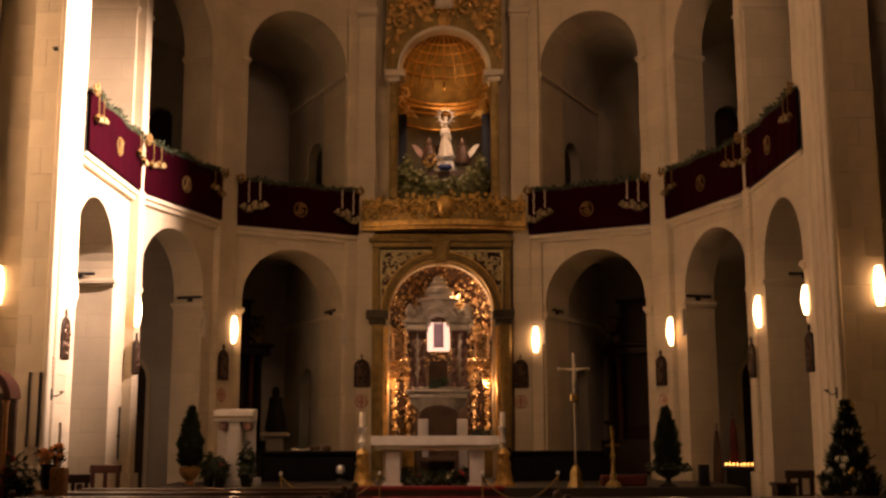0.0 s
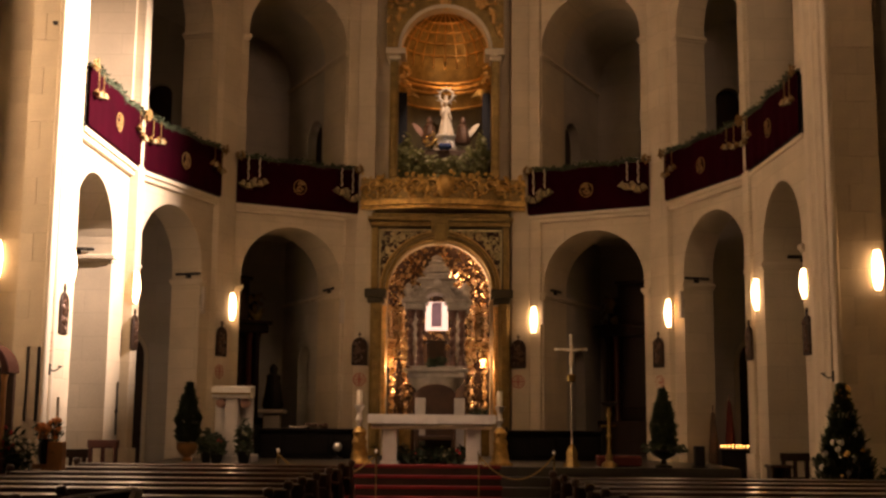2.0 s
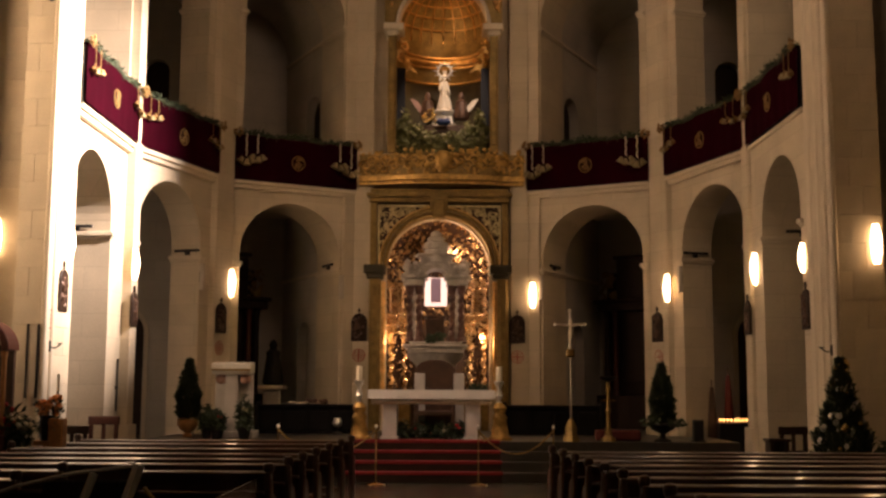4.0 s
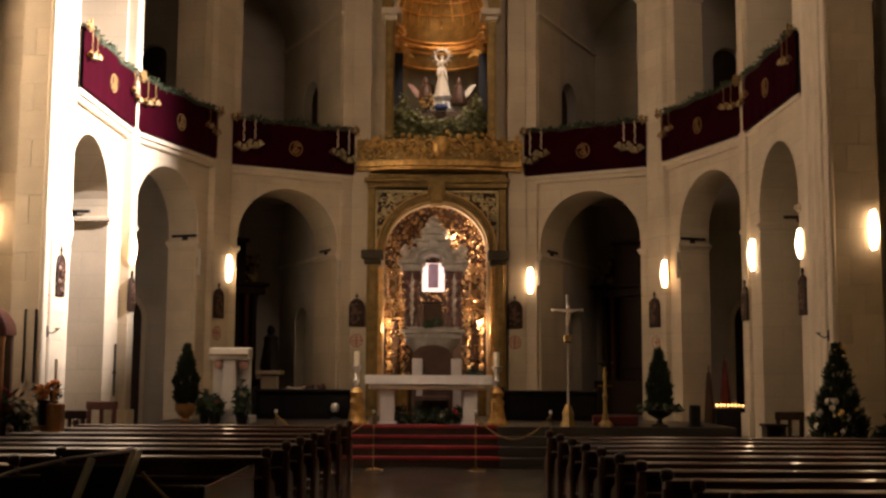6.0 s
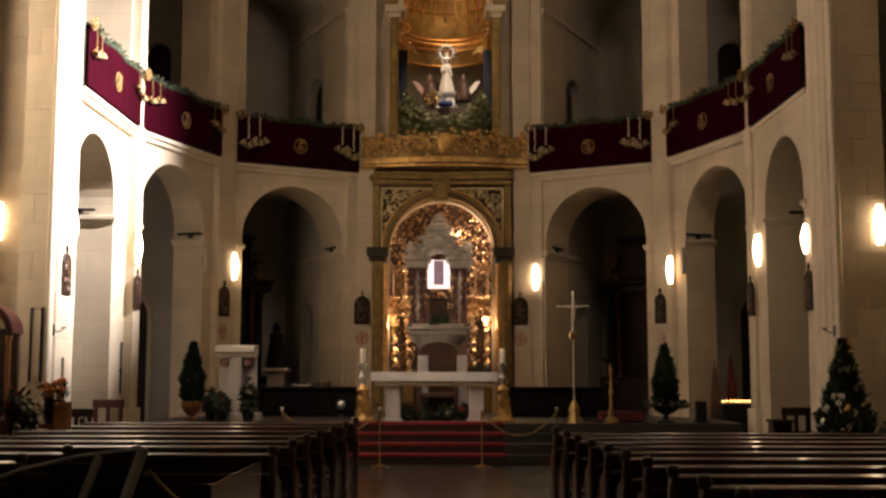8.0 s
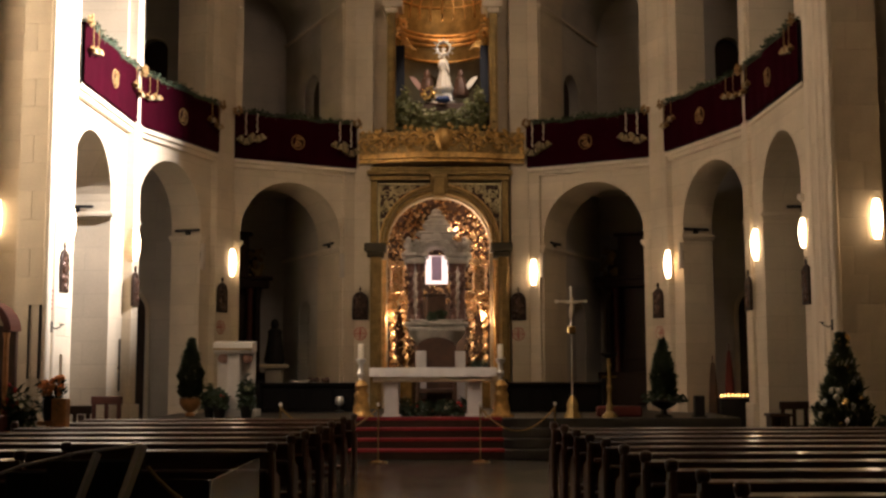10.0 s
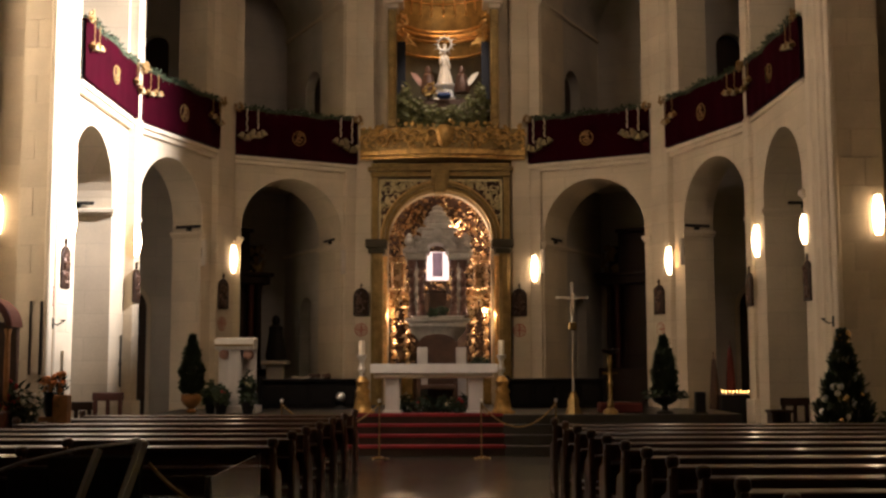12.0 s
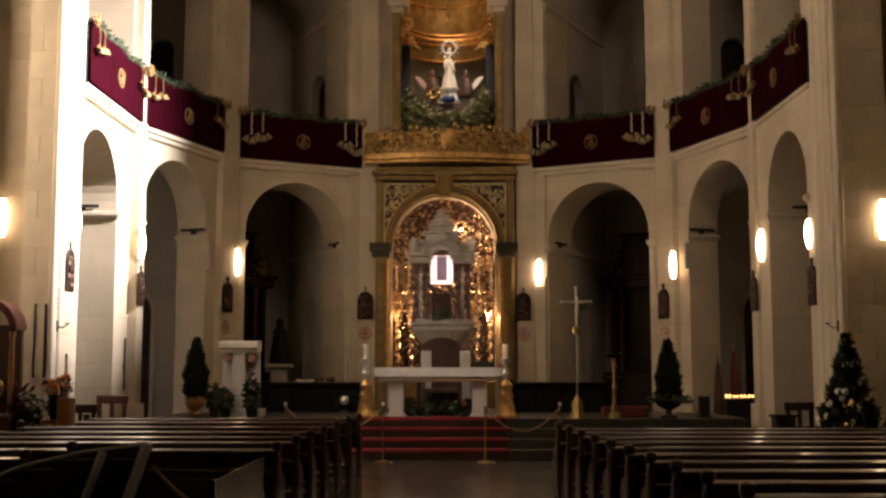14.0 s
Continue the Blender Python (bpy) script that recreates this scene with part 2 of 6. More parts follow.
def tube(bm, path, r, n=8, M=None):
    path = [Vector(p) for p in path]
    rings = []
    for i, p in enumerate(path):
        d = (path[min(i + 1, len(path) - 1)] - path[max(i - 1, 0)]).normalized()
        a = d.orthogonal().normalized() if abs(d.z) < 0.99 else Vector((1, 0, 0))
        if abs(d.z) < 0.99:
            a = d.cross(Vector((0, 0, 1))).normalized()
        b = d.cross(a)
        k = r(i / (len(path) - 1)) if callable(r) else r
        ring = []
        for j in range(n):
            t = 2 * math.pi * j / n
            q = p + k * (math.cos(t) * a + math.sin(t) * b)
            ring.append(bm.verts.new(M @ q if M else q))
        rings.append(ring)
    for a, b in zip(rings, rings[1:]):
        for i in range(n):
            bm.faces.new((a[i], a[(i + 1) % n], b[(i + 1) % n], b[i]))
    bm.faces.new(rings[0]), bm.faces.new(rings[-1])
    return bm


def blob(bm, at, size, M=None, spin=0.0, n=6, rings=4):
    """A small rounded lump, squashed to size."""
    T = Matrix.Translation(at) @ Matrix.Rotation(spin, 4, "Y") @ Matrix.Diagonal((*size, 1))
    if M:
        T = M @ T
    prof = [(max(math.sin(math.pi * i / rings), 0.08), -math.cos(math.pi * i / rings)) for i in range(rings + 1)]
    return lathe(bm, prof, n, T)


def prism(bm, outline, z0, z1, M=None):
    """An outline of (x, y) raised from z0 to z1."""
    lo = [bm.verts.new(M @ Vector((x, y, z0)) if M else (x, y, z0)) for x, y in outline]
    hi = [bm.verts.new(M @ Vector((x, y, z1)) if M else (x, y, z1)) for x, y in outline]
    bm.faces.new(lo), bm.faces.new(hi)
    for i in range(len(lo)):
        j = (i + 1) % len(lo)
        bm.faces.new((lo[i], lo[j], hi[j], hi[i]))
    return bm


def sweep_arch(bm, uc, r, zs, width, d0, d1, M, n=24, foot=None):
    """An arched band: radius r to r + width, from depth d0 to d1, in a wall's frame."""
    rows = []
    if foot is not None:
        rows.append(((uc - r, foot), (uc - r - width, foot)))
    for i in range(n + 1):
        a = math.pi - math.pi * i / n
        rows.append(((uc + r * math.cos(a), zs + r * math.sin(a)), (uc + (r + width) * math.cos(a), zs + (r + width) * math.sin(a))))
    if foot is not None:
        rows.append(((uc + r, foot), (uc + r + width, foot)))
    vs = []
    for p, q in rows:
        vs.append([bm.verts.new(M @ Vector(c)) for c in ((p[0], d0, p[1]), (q[0], d0, q[1]), (q[0], d1, q[1]), (p[0], d1, p[1]))])
    for a, b in zip(vs, vs[1:]):
        for i in range(4):
            bm.faces.new((a[i], a[(i + 1) % 4], b[(i + 1) % 4], b[i]))
    bm.faces.new(vs[0]), bm.faces.new(vs[-1])
    return bm


def arch_wall(M, u0, u1, z0, z1, d0, d1, openings, n=24):
    """A wall in a frame (along, outward, up) with arched openings stacked over one another: (centre, radius, foot, spring)."""
    bm = bmesh.new()
    cuts = sorted({u0, u1, *[o[0] + s * o[1] for o in openings for s in (-1, 1)], *[o[0] + o[1] * math.cos(math.pi * i / n) for o in openings for i in range(n + 1)]})
    cuts = [c for i, c in enumerate(cuts) if i == 0 or c - cuts[i - 1] > 1e-5]

    def top(o, u):
        k = max(o[1] ** 2 - (u - o[0]) ** 2, 0)
        return o[3] + math.sqrt(k)

    def inside(o, a, b):
        return abs((a + b) / 2 - o[0]) < o[1]
    for a, b in zip(cuts, cuts[1:]):
        za, zb = z0, z0
        for o in sorted(openings, key=lambda o: o[2]):
            if inside(o, a, b):
                if o[2] > max(za, zb) + 1e-4:
                    quad(bm, [(a, d0, za), (b, d0, zb), (b, d0, o[2]), (a, d0, o[2])])
                za, zb = top(o, a), top(o, b)
        quad(bm, [(a, d0, za), (b, d0, zb), (b, d0, z1), (a, d0, z1)])
    bmesh.ops.remove_doubles(bm, verts=bm.verts, dist=1e-4)
    r = bmesh.ops.extrude_face_region(bm, geom=bm.faces[:])
    for v in r["geom"]:
        if isinstance(v, bmesh.types.BMVert):
            v.co.y = d1
    bm.transform(M)
    return bm


def frame_of(P, Q):
    """The frame of a wall from P to Q on the plan: along it, outward from the apse, up."""
    P, Q = Vector((*P, 0)), Vector((*Q, 0))
    e = (Q - P).normalized()
    n = Vector((-e.y, e.x, 0))
    if n.dot(P - Vector((0, 20, 0))) < 0:
        n = -n
    return Matrix(((e.x, n.x, 0, P.x), (e.y, n.y, 0, P.y), (0, 0, 1, 0), (0, 0, 0, 1))), (Q - P).length


# ---- the plan ----
PRES = 0.68                      # the raised presbytery floor
SLAB = 6.2                       # the gallery's floor edge
TOP = 14.2
V1, V2, V3A, V3B, V4 = (5.84, 17.9), (5.81, 21.15), (4.83, 24.07), (4.6, 24.6), (1.98, 26.0)


def side(s, p):
    return (s * p[0], p[1])


BAYS = {}
for s in (-1, 1):
    BAYS[s, "C"] = frame_of(side(s, V1), side(s, V2))
    BAYS[s, "B"] = frame_of(side(s, V2), side(s, V3A))
    BAYS[s, "A"] = frame_of(side(s, V3B), side(s, V4))
CENTRE = frame_of((-1.75, 26.0), (1.75, 26.0))[0]
# openings of each bay: centre, radius, foot, spring
LOWER = {"A": (1.42, 1.2, 0.0, 4.6), "B": (1.45, 1.17, 0.0, 4.6), "C": (1.2, 1.08, 0.0, 4.6)}
UPPER = {"A": (1.44, 1.21, SLAB + 0.05, 10.28), "B": (1.52, 1.2, SLAB + 0.05, 10.0), "C": (1.69, 1.33, SLAB + 0.05, 10.0)}

SOUTH_C = (1.4, 1.08, 0.0, 4.6)  # south first bay: arch shifted and wall brought forward to fit the camera's view
RECESS = {"A": 0.12, "B": 0.12, "C": 0.14}   # the wall's face behind the gallery's edge
DEEP = {"A": 1.5, "B": 0.82, "C": 1.5}       # and its back

# ---- ground and shell ----
solid("floor", boxes((-13, 13, -14, 34, -0.3, 0.0)), MARBLE_FLOOR, "dark polished stone floor of the nave", "floor", kind="structure")
bm = bmesh.new()
for i in range(4):
    box(bm, -5.5, 5.5, 20.1 + 0.3 * i, 33, 0.0 if i == 0 else 0.17 * i, 0.17 * (i + 1))
solid("platform", bm, STEP_STONE, "raised stone presbytery platform with four steps", "platform", kind="structure", bevel=0.008)
# unseen end wall, added to keep the world light out of the nave
bm = bmesh.new()
box(bm, -14, 14, -14.4, -14, 0, TOP)
solid("wall_west", bm, STONE, "unseen wall behind the camera, closing the nave to outside light", "wall", kind="structure")
for s, nm in ((-1, "wall_north"), (1, "wall_south")):
    M = frame_of((s * 6.75, -14), (s * 6.75, 16.4))[0]
    solid(nm, arch_wall(M, 0, 30.4, 0, TOP, 0, 0.9, []), STONE, "plain limestone nave wall", "wall", kind="structure")
    solid("wall_outer_north" if s < 0 else "wall_outer_south", boxes((min(s * 9.6, s * 10), max(s * 9.6, s * 10), 15, 34, 0, TOP)), PLASTER, "dim plastered outer wall of the ambulatory", "wall", kind="structure")
    solid("wall_cross_north" if s < 0 else "wall_cross_south", boxes((min(s * 7.6, s * 10), max(s * 7.6, s * 10), 15.6, 16.0, 0, TOP)), PLASTER, "plastered wall closing the ambulatory", "wall", kind="structure")
# unseen slab above, added to shut out the world light
solid("ceiling", boxes((-14, 14, -14.4, 34, TOP, TOP + 0.3)), STONE, "unseen flat slab closing the nave above", "ceiling", kind="structure")
solid("wall_east", boxes((-10, 10, 31.0, 31.4, 0, TOP)), PLASTER, "dim plastered wall behind the retable", "wall", kind="structure")

# apse bays with their lower and upper arches
for (s, b), (M, length) in BAYS.items():
    tail = {"A": 0.05, "B": 0.2, "C": 0.1}[b]
    nm = "wall_apse_%s_%s" % ("north" if s < 0 else "south", {"A": "east", "B": "middle", "C": "west"}[b])
    low, rec = (SOUTH_C, 0.025) if (s, b) == (1, "C") else (LOWER[b], RECESS[b])
    solid(nm, arch_wall(M, -0.12, length + tail, 0, TOP, rec, DEEP[b], [low, UPPER[b]]), STONE, "pale limestone apse wall with two arches over one another", "wall", kind="structure")
    # gallery floor with a moulded lip
    bm = bmesh.new()
    box(bm, 0.02, length - 0.02, 0.04, 4.2, SLAB - 0.16, SLAB, M)
    box(bm, 0.02, length - 0.02, -0.02, 0.3, SLAB - 0.07, SLAB + 0.02, M)
    solid("gallery_floor", bm, TRIM, "stone gallery floor with a moulded lip", "gallery", "gallery floors", "structure", bevel=0.015)
    # tunnel vault of the gallery behind the upper arch
    uc, rr, foot, spring = UPPER[b]
    shift, span, rise = {"A": (0.0, rr + 0.02, spring), "B": (0.75, 2.0, spring - 0.4), "C": (0.0, rr + 0.12, spring)}[b]
    solid("ceiling_vault", sweep_arch(bmesh.new(), uc + shift, span, rise, 0.12, DEEP[b], 3.996, M, 24, None if b == "A" else SLAB), PLASTER, "plastered tunnel vault over the gallery", "ceiling", "gallery vaults", "structure", smooth=True)
    if b == "A":
        # side walls run straight back from the jambs, with a niche below and a passage door above
        deep = 3.99 - DEEP[b]
        flank = M @ Matrix(((0, 1, 0, uc + rr + 0.022), (1, 0, 0, DEEP[b] + 0.004), (0, 0, 1, 0), (0, 0, 0, 1)))
        solid("wall_flank", arch_wall(flank, 0, deep, 0, TOP, 0, 0.25, [(0.95, 0.4, PRES, 2.85), (0.62, 0.5, SLAB + 0.01, 8.4)]), PLASTER, "plastered side wall of the bay with an arched niche", "wall", "bay side walls", "structure")
        solid("wall_flank_back", boxes((0, deep, 0.254, 0.3, 0, SLAB - 0.2), M=flank), PLASTER, "plain back of the side niche", "wall", "niche backs", "structure")
        # dark sheet in place of the unlit space behind the passage opening
        solid("door_gallery", boxes((0.0, 1.25, 0.254, 0.3, SLAB + 0.005, 9.2), M=flank), DARK_WOOD, "dark sheet standing in for the unlit gallery passage", "door", "passage doors", "structure")
        solid("trim", boxes((0.0, deep, -0.06, 0.0, LOWER[b][3] - 0.27, LOWER[b][3] - 0.19), (0.0, deep, -0.06, 0.0, spring - 0.2, spring - 0.12), M=flank), TRIM, "stone string moulding along the side wall", "moulding", "string mouldings", "structure", bevel=0.01)
        # outer side is out of view; a plain slab blocks stray light there
        other = M @ Matrix(((0, -1, 0, uc - rr - 0.022), (1, 0, 0, DEEP[b] + 0.004), (0, 0, 1, 0), (0, 0, 0, 1)))
        solid("wall_flank", boxes((0, deep, 0, 0.15, SLAB + 0.01, spring + 1.3), M=other), PLASTER, "unseen plain side wall of the gallery", "wall", "bay side walls", "structure")
    # impost mouldings on both jambs of the lower and upper arch
    for z, (uc, rr, foot, spring) in ((low[3] - 0.27, low), (UPPER[b][3] - 0.2, UPPER[b])):
        for k in (-1, 1):
            a, c = uc + k * rr - k * 0.06, uc + k * rr + k * 0.14
            bm = bmesh.new()
            box(bm, min(a, c), max(a, c), rec - 0.06, DEEP[b] + 0.04, z, z + 0.08, M)
            box(bm, min(a + k * 0.03, c), max(a + k * 0.03, c), rec - 0.03, DEEP[b] + 0.02, z - 0.05, z, M)
            solid("trim", bm, TRIM, "stone impost moulding at the arch spring", "moulding", "impost mouldings", "structure", bevel=0.01)

# outer ambulatory wall: facets parallel to the bays, with arched doors
for (s, b), (M, length) in BAYS.items():
    if b == "A":
        niches = []
    elif b == "B":
        niches = [(0.9, 0.6, 0.0, 2.9), (0.6, 0.5, SLAB, 7.9)]
    else:
        niches = [(2.1, 0.55, 0.0, 2.6)]
    ext = {"A": (-1.6, 1.2), "B": (-0.9, 0.9), "C": (-0.6, 1.1)}[b]
    solid("wall_ambulatory", arch_wall(M, ext[0], length + ext[1], 0, TOP, 4.0, 4.35, niches), PLASTER, "dim plastered ambulatory wall with arched recesses", "wall", "ambulatory walls", "structure")
    # dark colour gives the recesses of bays B and C their shade
    solid("wall_recess", boxes((ext[0], length + ext[1], 4.352, 4.5, 0, TOP), M=M), PLASTER if b == "A" else DARK_WOOD, "sheet behind the arched recesses, dark-coloured for their shade outside the east bays", "wall", "recess backs", "structure")

# pilasters between the bays
for s in (-1, 1):
    MA, LA = BAYS[s, "A"]
    MB, LB = BAYS[s, "B"]
    MC, LC = BAYS[s, "C"]
    nm = "north" if s < 0 else "south"
    for z0, z1, grow, tag in ((0, 0.95, 0.05, "base"), (0.95, TOP, 0.0, "shaft")):
        made = []
        pts = [MB @ Vector((LB - 0.02 - grow, -grow, 0)), MA @ Vector((0.02 + grow, -grow, 0)), MA @ Vector((0.16 + grow, 0.5, 0)), MB @ Vector((LB - 0.2 - grow, 0.5, 0))]
        made.append(prism(bmesh.new(), [(p.x, p.y) for p in pts], z0, z1))
        pts = [MC @ Vector((LC - 0.14 - grow, -0.04 - grow, 0)), MB @ Vector((0.14 + grow, -0.04 - grow, 0)), MB @ Vector((0.14 + grow, 0.5, 0)), MC @ Vector((LC - 0.14 - grow, 0.5, 0))]
        made.append(prism(bmesh.new(), [(p.x, p.y) for p in pts], z0, z1))
        made.append(box(bmesh.new(), LA - 0.3 - grow, LA + 0.05, 0.04 - grow, 0.5, z0, z1, MA))
        made.append(box(bmesh.new(), min(s * 1.6, s * 2.02), max(s * 1.6, s * 2.02), 25.98 - grow, 26.6, z0, z1))
        for bm in made:
            solid("pilaster_%s_%s" % (tag, nm), bm, STONE if tag == "shaft" else TRIM, "pale limestone pilaster between the apse arches", "pilaster", kind="structure", bevel=0.012)
    solid("trim", boxes((min(s * 1.56, s * 2.1), max(s * 1.56, s * 2.1), 25.9, 26.3, 11.68, 11.82), (min(s * 1.58, s * 2.06), max(s * 1.58, s * 2.06), 25.94, 26.3, 11.6, 11.68)), TRIM, "moulded stone capital of the pilaster", "moulding", "pilaster capitals", "structure", bevel=0.015)
    # masonry cores behind the pilasters, and a cross wall with a doorway in the ambulatory
    for a, c in (((MB, LB), (MA, 0)), ((MC, LC), (MB, 0))):
        pts = [a[0] @ Vector((a[1], 0.35, 0)), c[0] @ Vector((c[1], 0.35, 0)), c[0] @ Vector((c[1], 1.48 if c[0] is MA else 0.8, 0)), a[0] @ Vector((a[1], 0.8 if a[0] is MB else 1.48, 0))]
        solid("wall_core_" + nm, prism(bmesh.new(), [(p.x, p.y) for p in pts], 0, TOP), STONE, "masonry core between the apse bays", "wall", kind="structure")
    M = frame_of((s * 5.7, 25.5), (s * 9.0, 25.5))[0]
    solid("wall_cross_door_" + nm, arch_wall(M, 0, 3.3, 0, TOP, 0, 0.3, [(1.5, 0.52, 0.0, 2.85), (0.92, 0.3, SLAB, 8.9)]), PLASTER, "plastered ambulatory wall with an arched doorway", "wall", kind="structure")
    bm = sweep_arch(bmesh.new(), 1.5, 0.52, 2.85, 0.1, -0.03, 0.1, M, 16, 0.0)
    solid("trim", bm, TRIM, "stone surround of the arched doorway", "moulding", "door surrounds", "structure")
    # dark colour here stands for the unlit space through the doorway
    solid("door_" + nm, boxes((0.9, 2.1, 0.22, 0.28, 0, 3.5), (0.5, 1.4, 0.22, 0.28, SLAB + 0.005, 9.4), M=M), DARK_WOOD, "dark sheet filling the arch, standing in for an unlit doorway", "door", kind="structure")

# nave piers at the mouth of the apse: a stepped core, clad below in ashlar blocks
for s in (-1, 1):
    nm = "north" if s < 0 else "south"
    bm = bmesh.new()
    step = 6.2 if s < 0 else 6.46
    core = [(5.74, 16.4), (5.74, 17.45), (5.9, 17.45), (5.9, 18.0), (6.9, 18.0), (6.9, 16.9), (step, 16.9), (step, 16.4)]
    prism(bm, [(s * x, y) for x, y in core], 0, TOP)
    pier = solid("wall_pier_" + nm, bm, TRIM, "large stepped limestone pier of coursed blocks", "pier", kind="structure")
    for w in ((5.7, 5.74, 16.34, 16.5), (5.7, 5.74, 16.62, 16.7), (5.695, 5.74, 16.86, 16.98), (5.7, 5.74, 17.22, 17.44))[:2 if s < 0 else 4]:
        bm = boxes((min(s * w[0], s * (w[1] + 0.05)), max(s * w[0], s * (w[1] + 0.05)), w[2], w[3], 0.004, TOP - 0.004))
        solid("trim", bm, TRIM, "moulded stone edge of the pier", "moulding", "pier mouldings", "structure", bevel=0.02)

# ---- the gilded retable in the central bay ----
# frame of CENTRE: u = x + 1.75, d = y - 26
LOW_N, UP_N = (1.67, 1.2, PRES, 4.4), (1.77, 1.12, 7.15, 10.2)
solid("wall_apse_centre", arch_wall(CENTRE, 0.0, 3.5, 0, TOP, 0.25, 0.6, [LOW_N, UP_N]), STONE, "limestone wall round the two gilded niches", "wall", kind="structure")


def carving(bm, count, place, size, seed, M=None):
    """Many small scrolls and leaves of carved relief."""
    rnd = random.Random(seed)
    for _ in range(count):
        p = place(rnd)
        k = size * rnd.uniform(0.5, 1.25)
        blob(bm, p, (k * rnd.uniform(0.5, 1.3), k * 0.55, k * rnd.uniform(0.5, 1.3)), M, rnd.uniform(0, 3.14), 6, 3)
    return bm


def scroll(bm, at, r, turns, hand, thick, M=None):
    """A spiral volute in the plane of the wall."""
    pts = []
    for i in range(16):
        a = i / 15 * turns * 2 * math.pi
        k = r * (1 - 0.8 * i / 15)
        pts.append((at[0] + hand * k * math.cos(a), at[1], at[2] + k * math.sin(a)))
    return tube(bm, pts, lambda t: thick * (1 - 0.4 * t), 6, M)


ret = thing("altar_retable", (-0.05, 25.9, PRES), "gilded baroque portal retable with a carved arched niche", "retable")
RM = Matrix.Identity(4)
# side posts, cornice and the arched surround (local: x across, y back, z up from the presbytery)
for s in (-1, 1):
    bm = boxes((s * 1.47 - 0.13, s * 1.47 + 0.13, -0.05, 0.35, 0, 3.7))
    box(bm, s * 1.47 - 0.08, s * 1.47 + 0.08, -0.09, -0.04, 0.2, 3.5)
    part("side_post", bm, OLD_GOLD, ret, bevel=0.015)
    part("impost", boxes((s * 1.45 - 0.28, s * 1.45 + 0.22, -0.2, 0.3, 3.58, 3.78), (s * 1.45 - 0.22, s * 1.45 + 0.16, -0.14, 0.3, 3.46, 3.58)), OLIVE_PANEL, ret, "dark moulded impost", bevel=0.02)
    bm = bmesh.new()
    tube(bm, [(s * 1.3, 0.05, 0.9 + 2.5 * i / 20) for i in range(21)], lambda t: 0.07 * (1 + 0.18 * math.sin(t * 40)), 10)
    part("column", bm, GOLD, ret, smooth=True)
    part("upper_post", boxes((s * 1.52 - 0.08, s * 1.52 + 0.08, -0.02, 0.35, 3.78, 5.3)), OLD_GOLD, ret, bevel=0.012)
    # spandrel panel with scrollwork
    bm = bmesh.new()
    n = 14
    for i in range(n):
        a0, a1 = [math.pi / 2 * k / n for k in (i, i + 1)]
        p0, p1 = [(s * 1.38 * math.cos(a), 3.75 + 1.38 * math.sin(a)) for a in (a0, a1)]
        for (xa, za), (xb, zb), d in ((p0, p1, 0.12),):
            quad(bm, [(xa, d, za), (xb, d, zb), (xb, d, 5.2), (xa, d, 5.2)])
    part("spandrel", bm, OLIVE_WOOD, ret, "dark spandrel with gilt scrolls")
    bm = bmesh.new()

    def spot(rnd, s=s):
        while True:
            x, z = rnd.uniform(0.1, 1.38), rnd.uniform(4.0, 5.14)
            if math.hypot(x, z - 3.75) > 1.43:
                return (s * x, 0.09, z)
    carving(bm, 60, spot, 0.05, 11 + s)
    for k in ((1.22, 4.92, 0.13), (0.9, 5.0, 0.1), (1.25, 4.6, 0.1), (0.6, 5.06, 0.07), (1.3, 4.3, 0.07)):
        scroll(bm, (s * k[0], 0.07, k[1]), k[2], 1.4, s, 0.018)
    tagged(part("scrollwork", bm, PALE_GOLD, ret, smooth=True), kind="stuff")
    bm = boxes((s * 0.75 - 0.66, s * 0.75 + 0.66, -0.01, 0.06, 5.14, 5.19), (s * 1.4 - 0.025, s * 1.4 + 0.025, -0.01, 0.06, 3.9, 5.14))
    part("fillet", bm, PALE_GOLD, ret, "thin pale gilt fillet", bevel=0.008)
bm = bmesh.new()
sweep_arch(bm, 0.0, 1.2, 3.75, 0.08, -0.04, 0.3, RM, 32)
sweep_arch(bm, 0.0, 1.29, 3.75, 0.09, -0.1, 0.2, RM, 32)
part("archivolt", bm, OLD_GOLD, ret, bevel=0.008)
bm = bmesh.new()
sweep_arch(bm, 0.0, 1.37, 3.75, 0.025, -0.13, 0.1, RM, 32)
part("outer_bead", bm, GOLD, ret)
part("keystone", boxes((-0.22, 0.2, -0.2, 0.3, 5.0, 5.4), (-0.16, 0.14, -0.26, 0.2, 4.86, 5.3)), OLD_GOLD, ret, bevel=0.03)
bm = boxes((-1.62, 1.62, -0.1, 0.35, 5.24, 5.36), (-1.68, 1.68, -0.18, 0.35, 5.36, 5.46), (-1.6, 1.6, -0.1, 0.35, 5.46, 5.56))
part("cornice", bm, OLD_GOLD, ret, bevel=0.02)

# lower niche: half-round back coloured dark to deepen gaps between carved columns and relief
niche = thing("gilded_niche", (-0.08, 26.3, PRES), "deep niche lined with lit gilded carving", "niche")
bm = bmesh.new()
n = 20
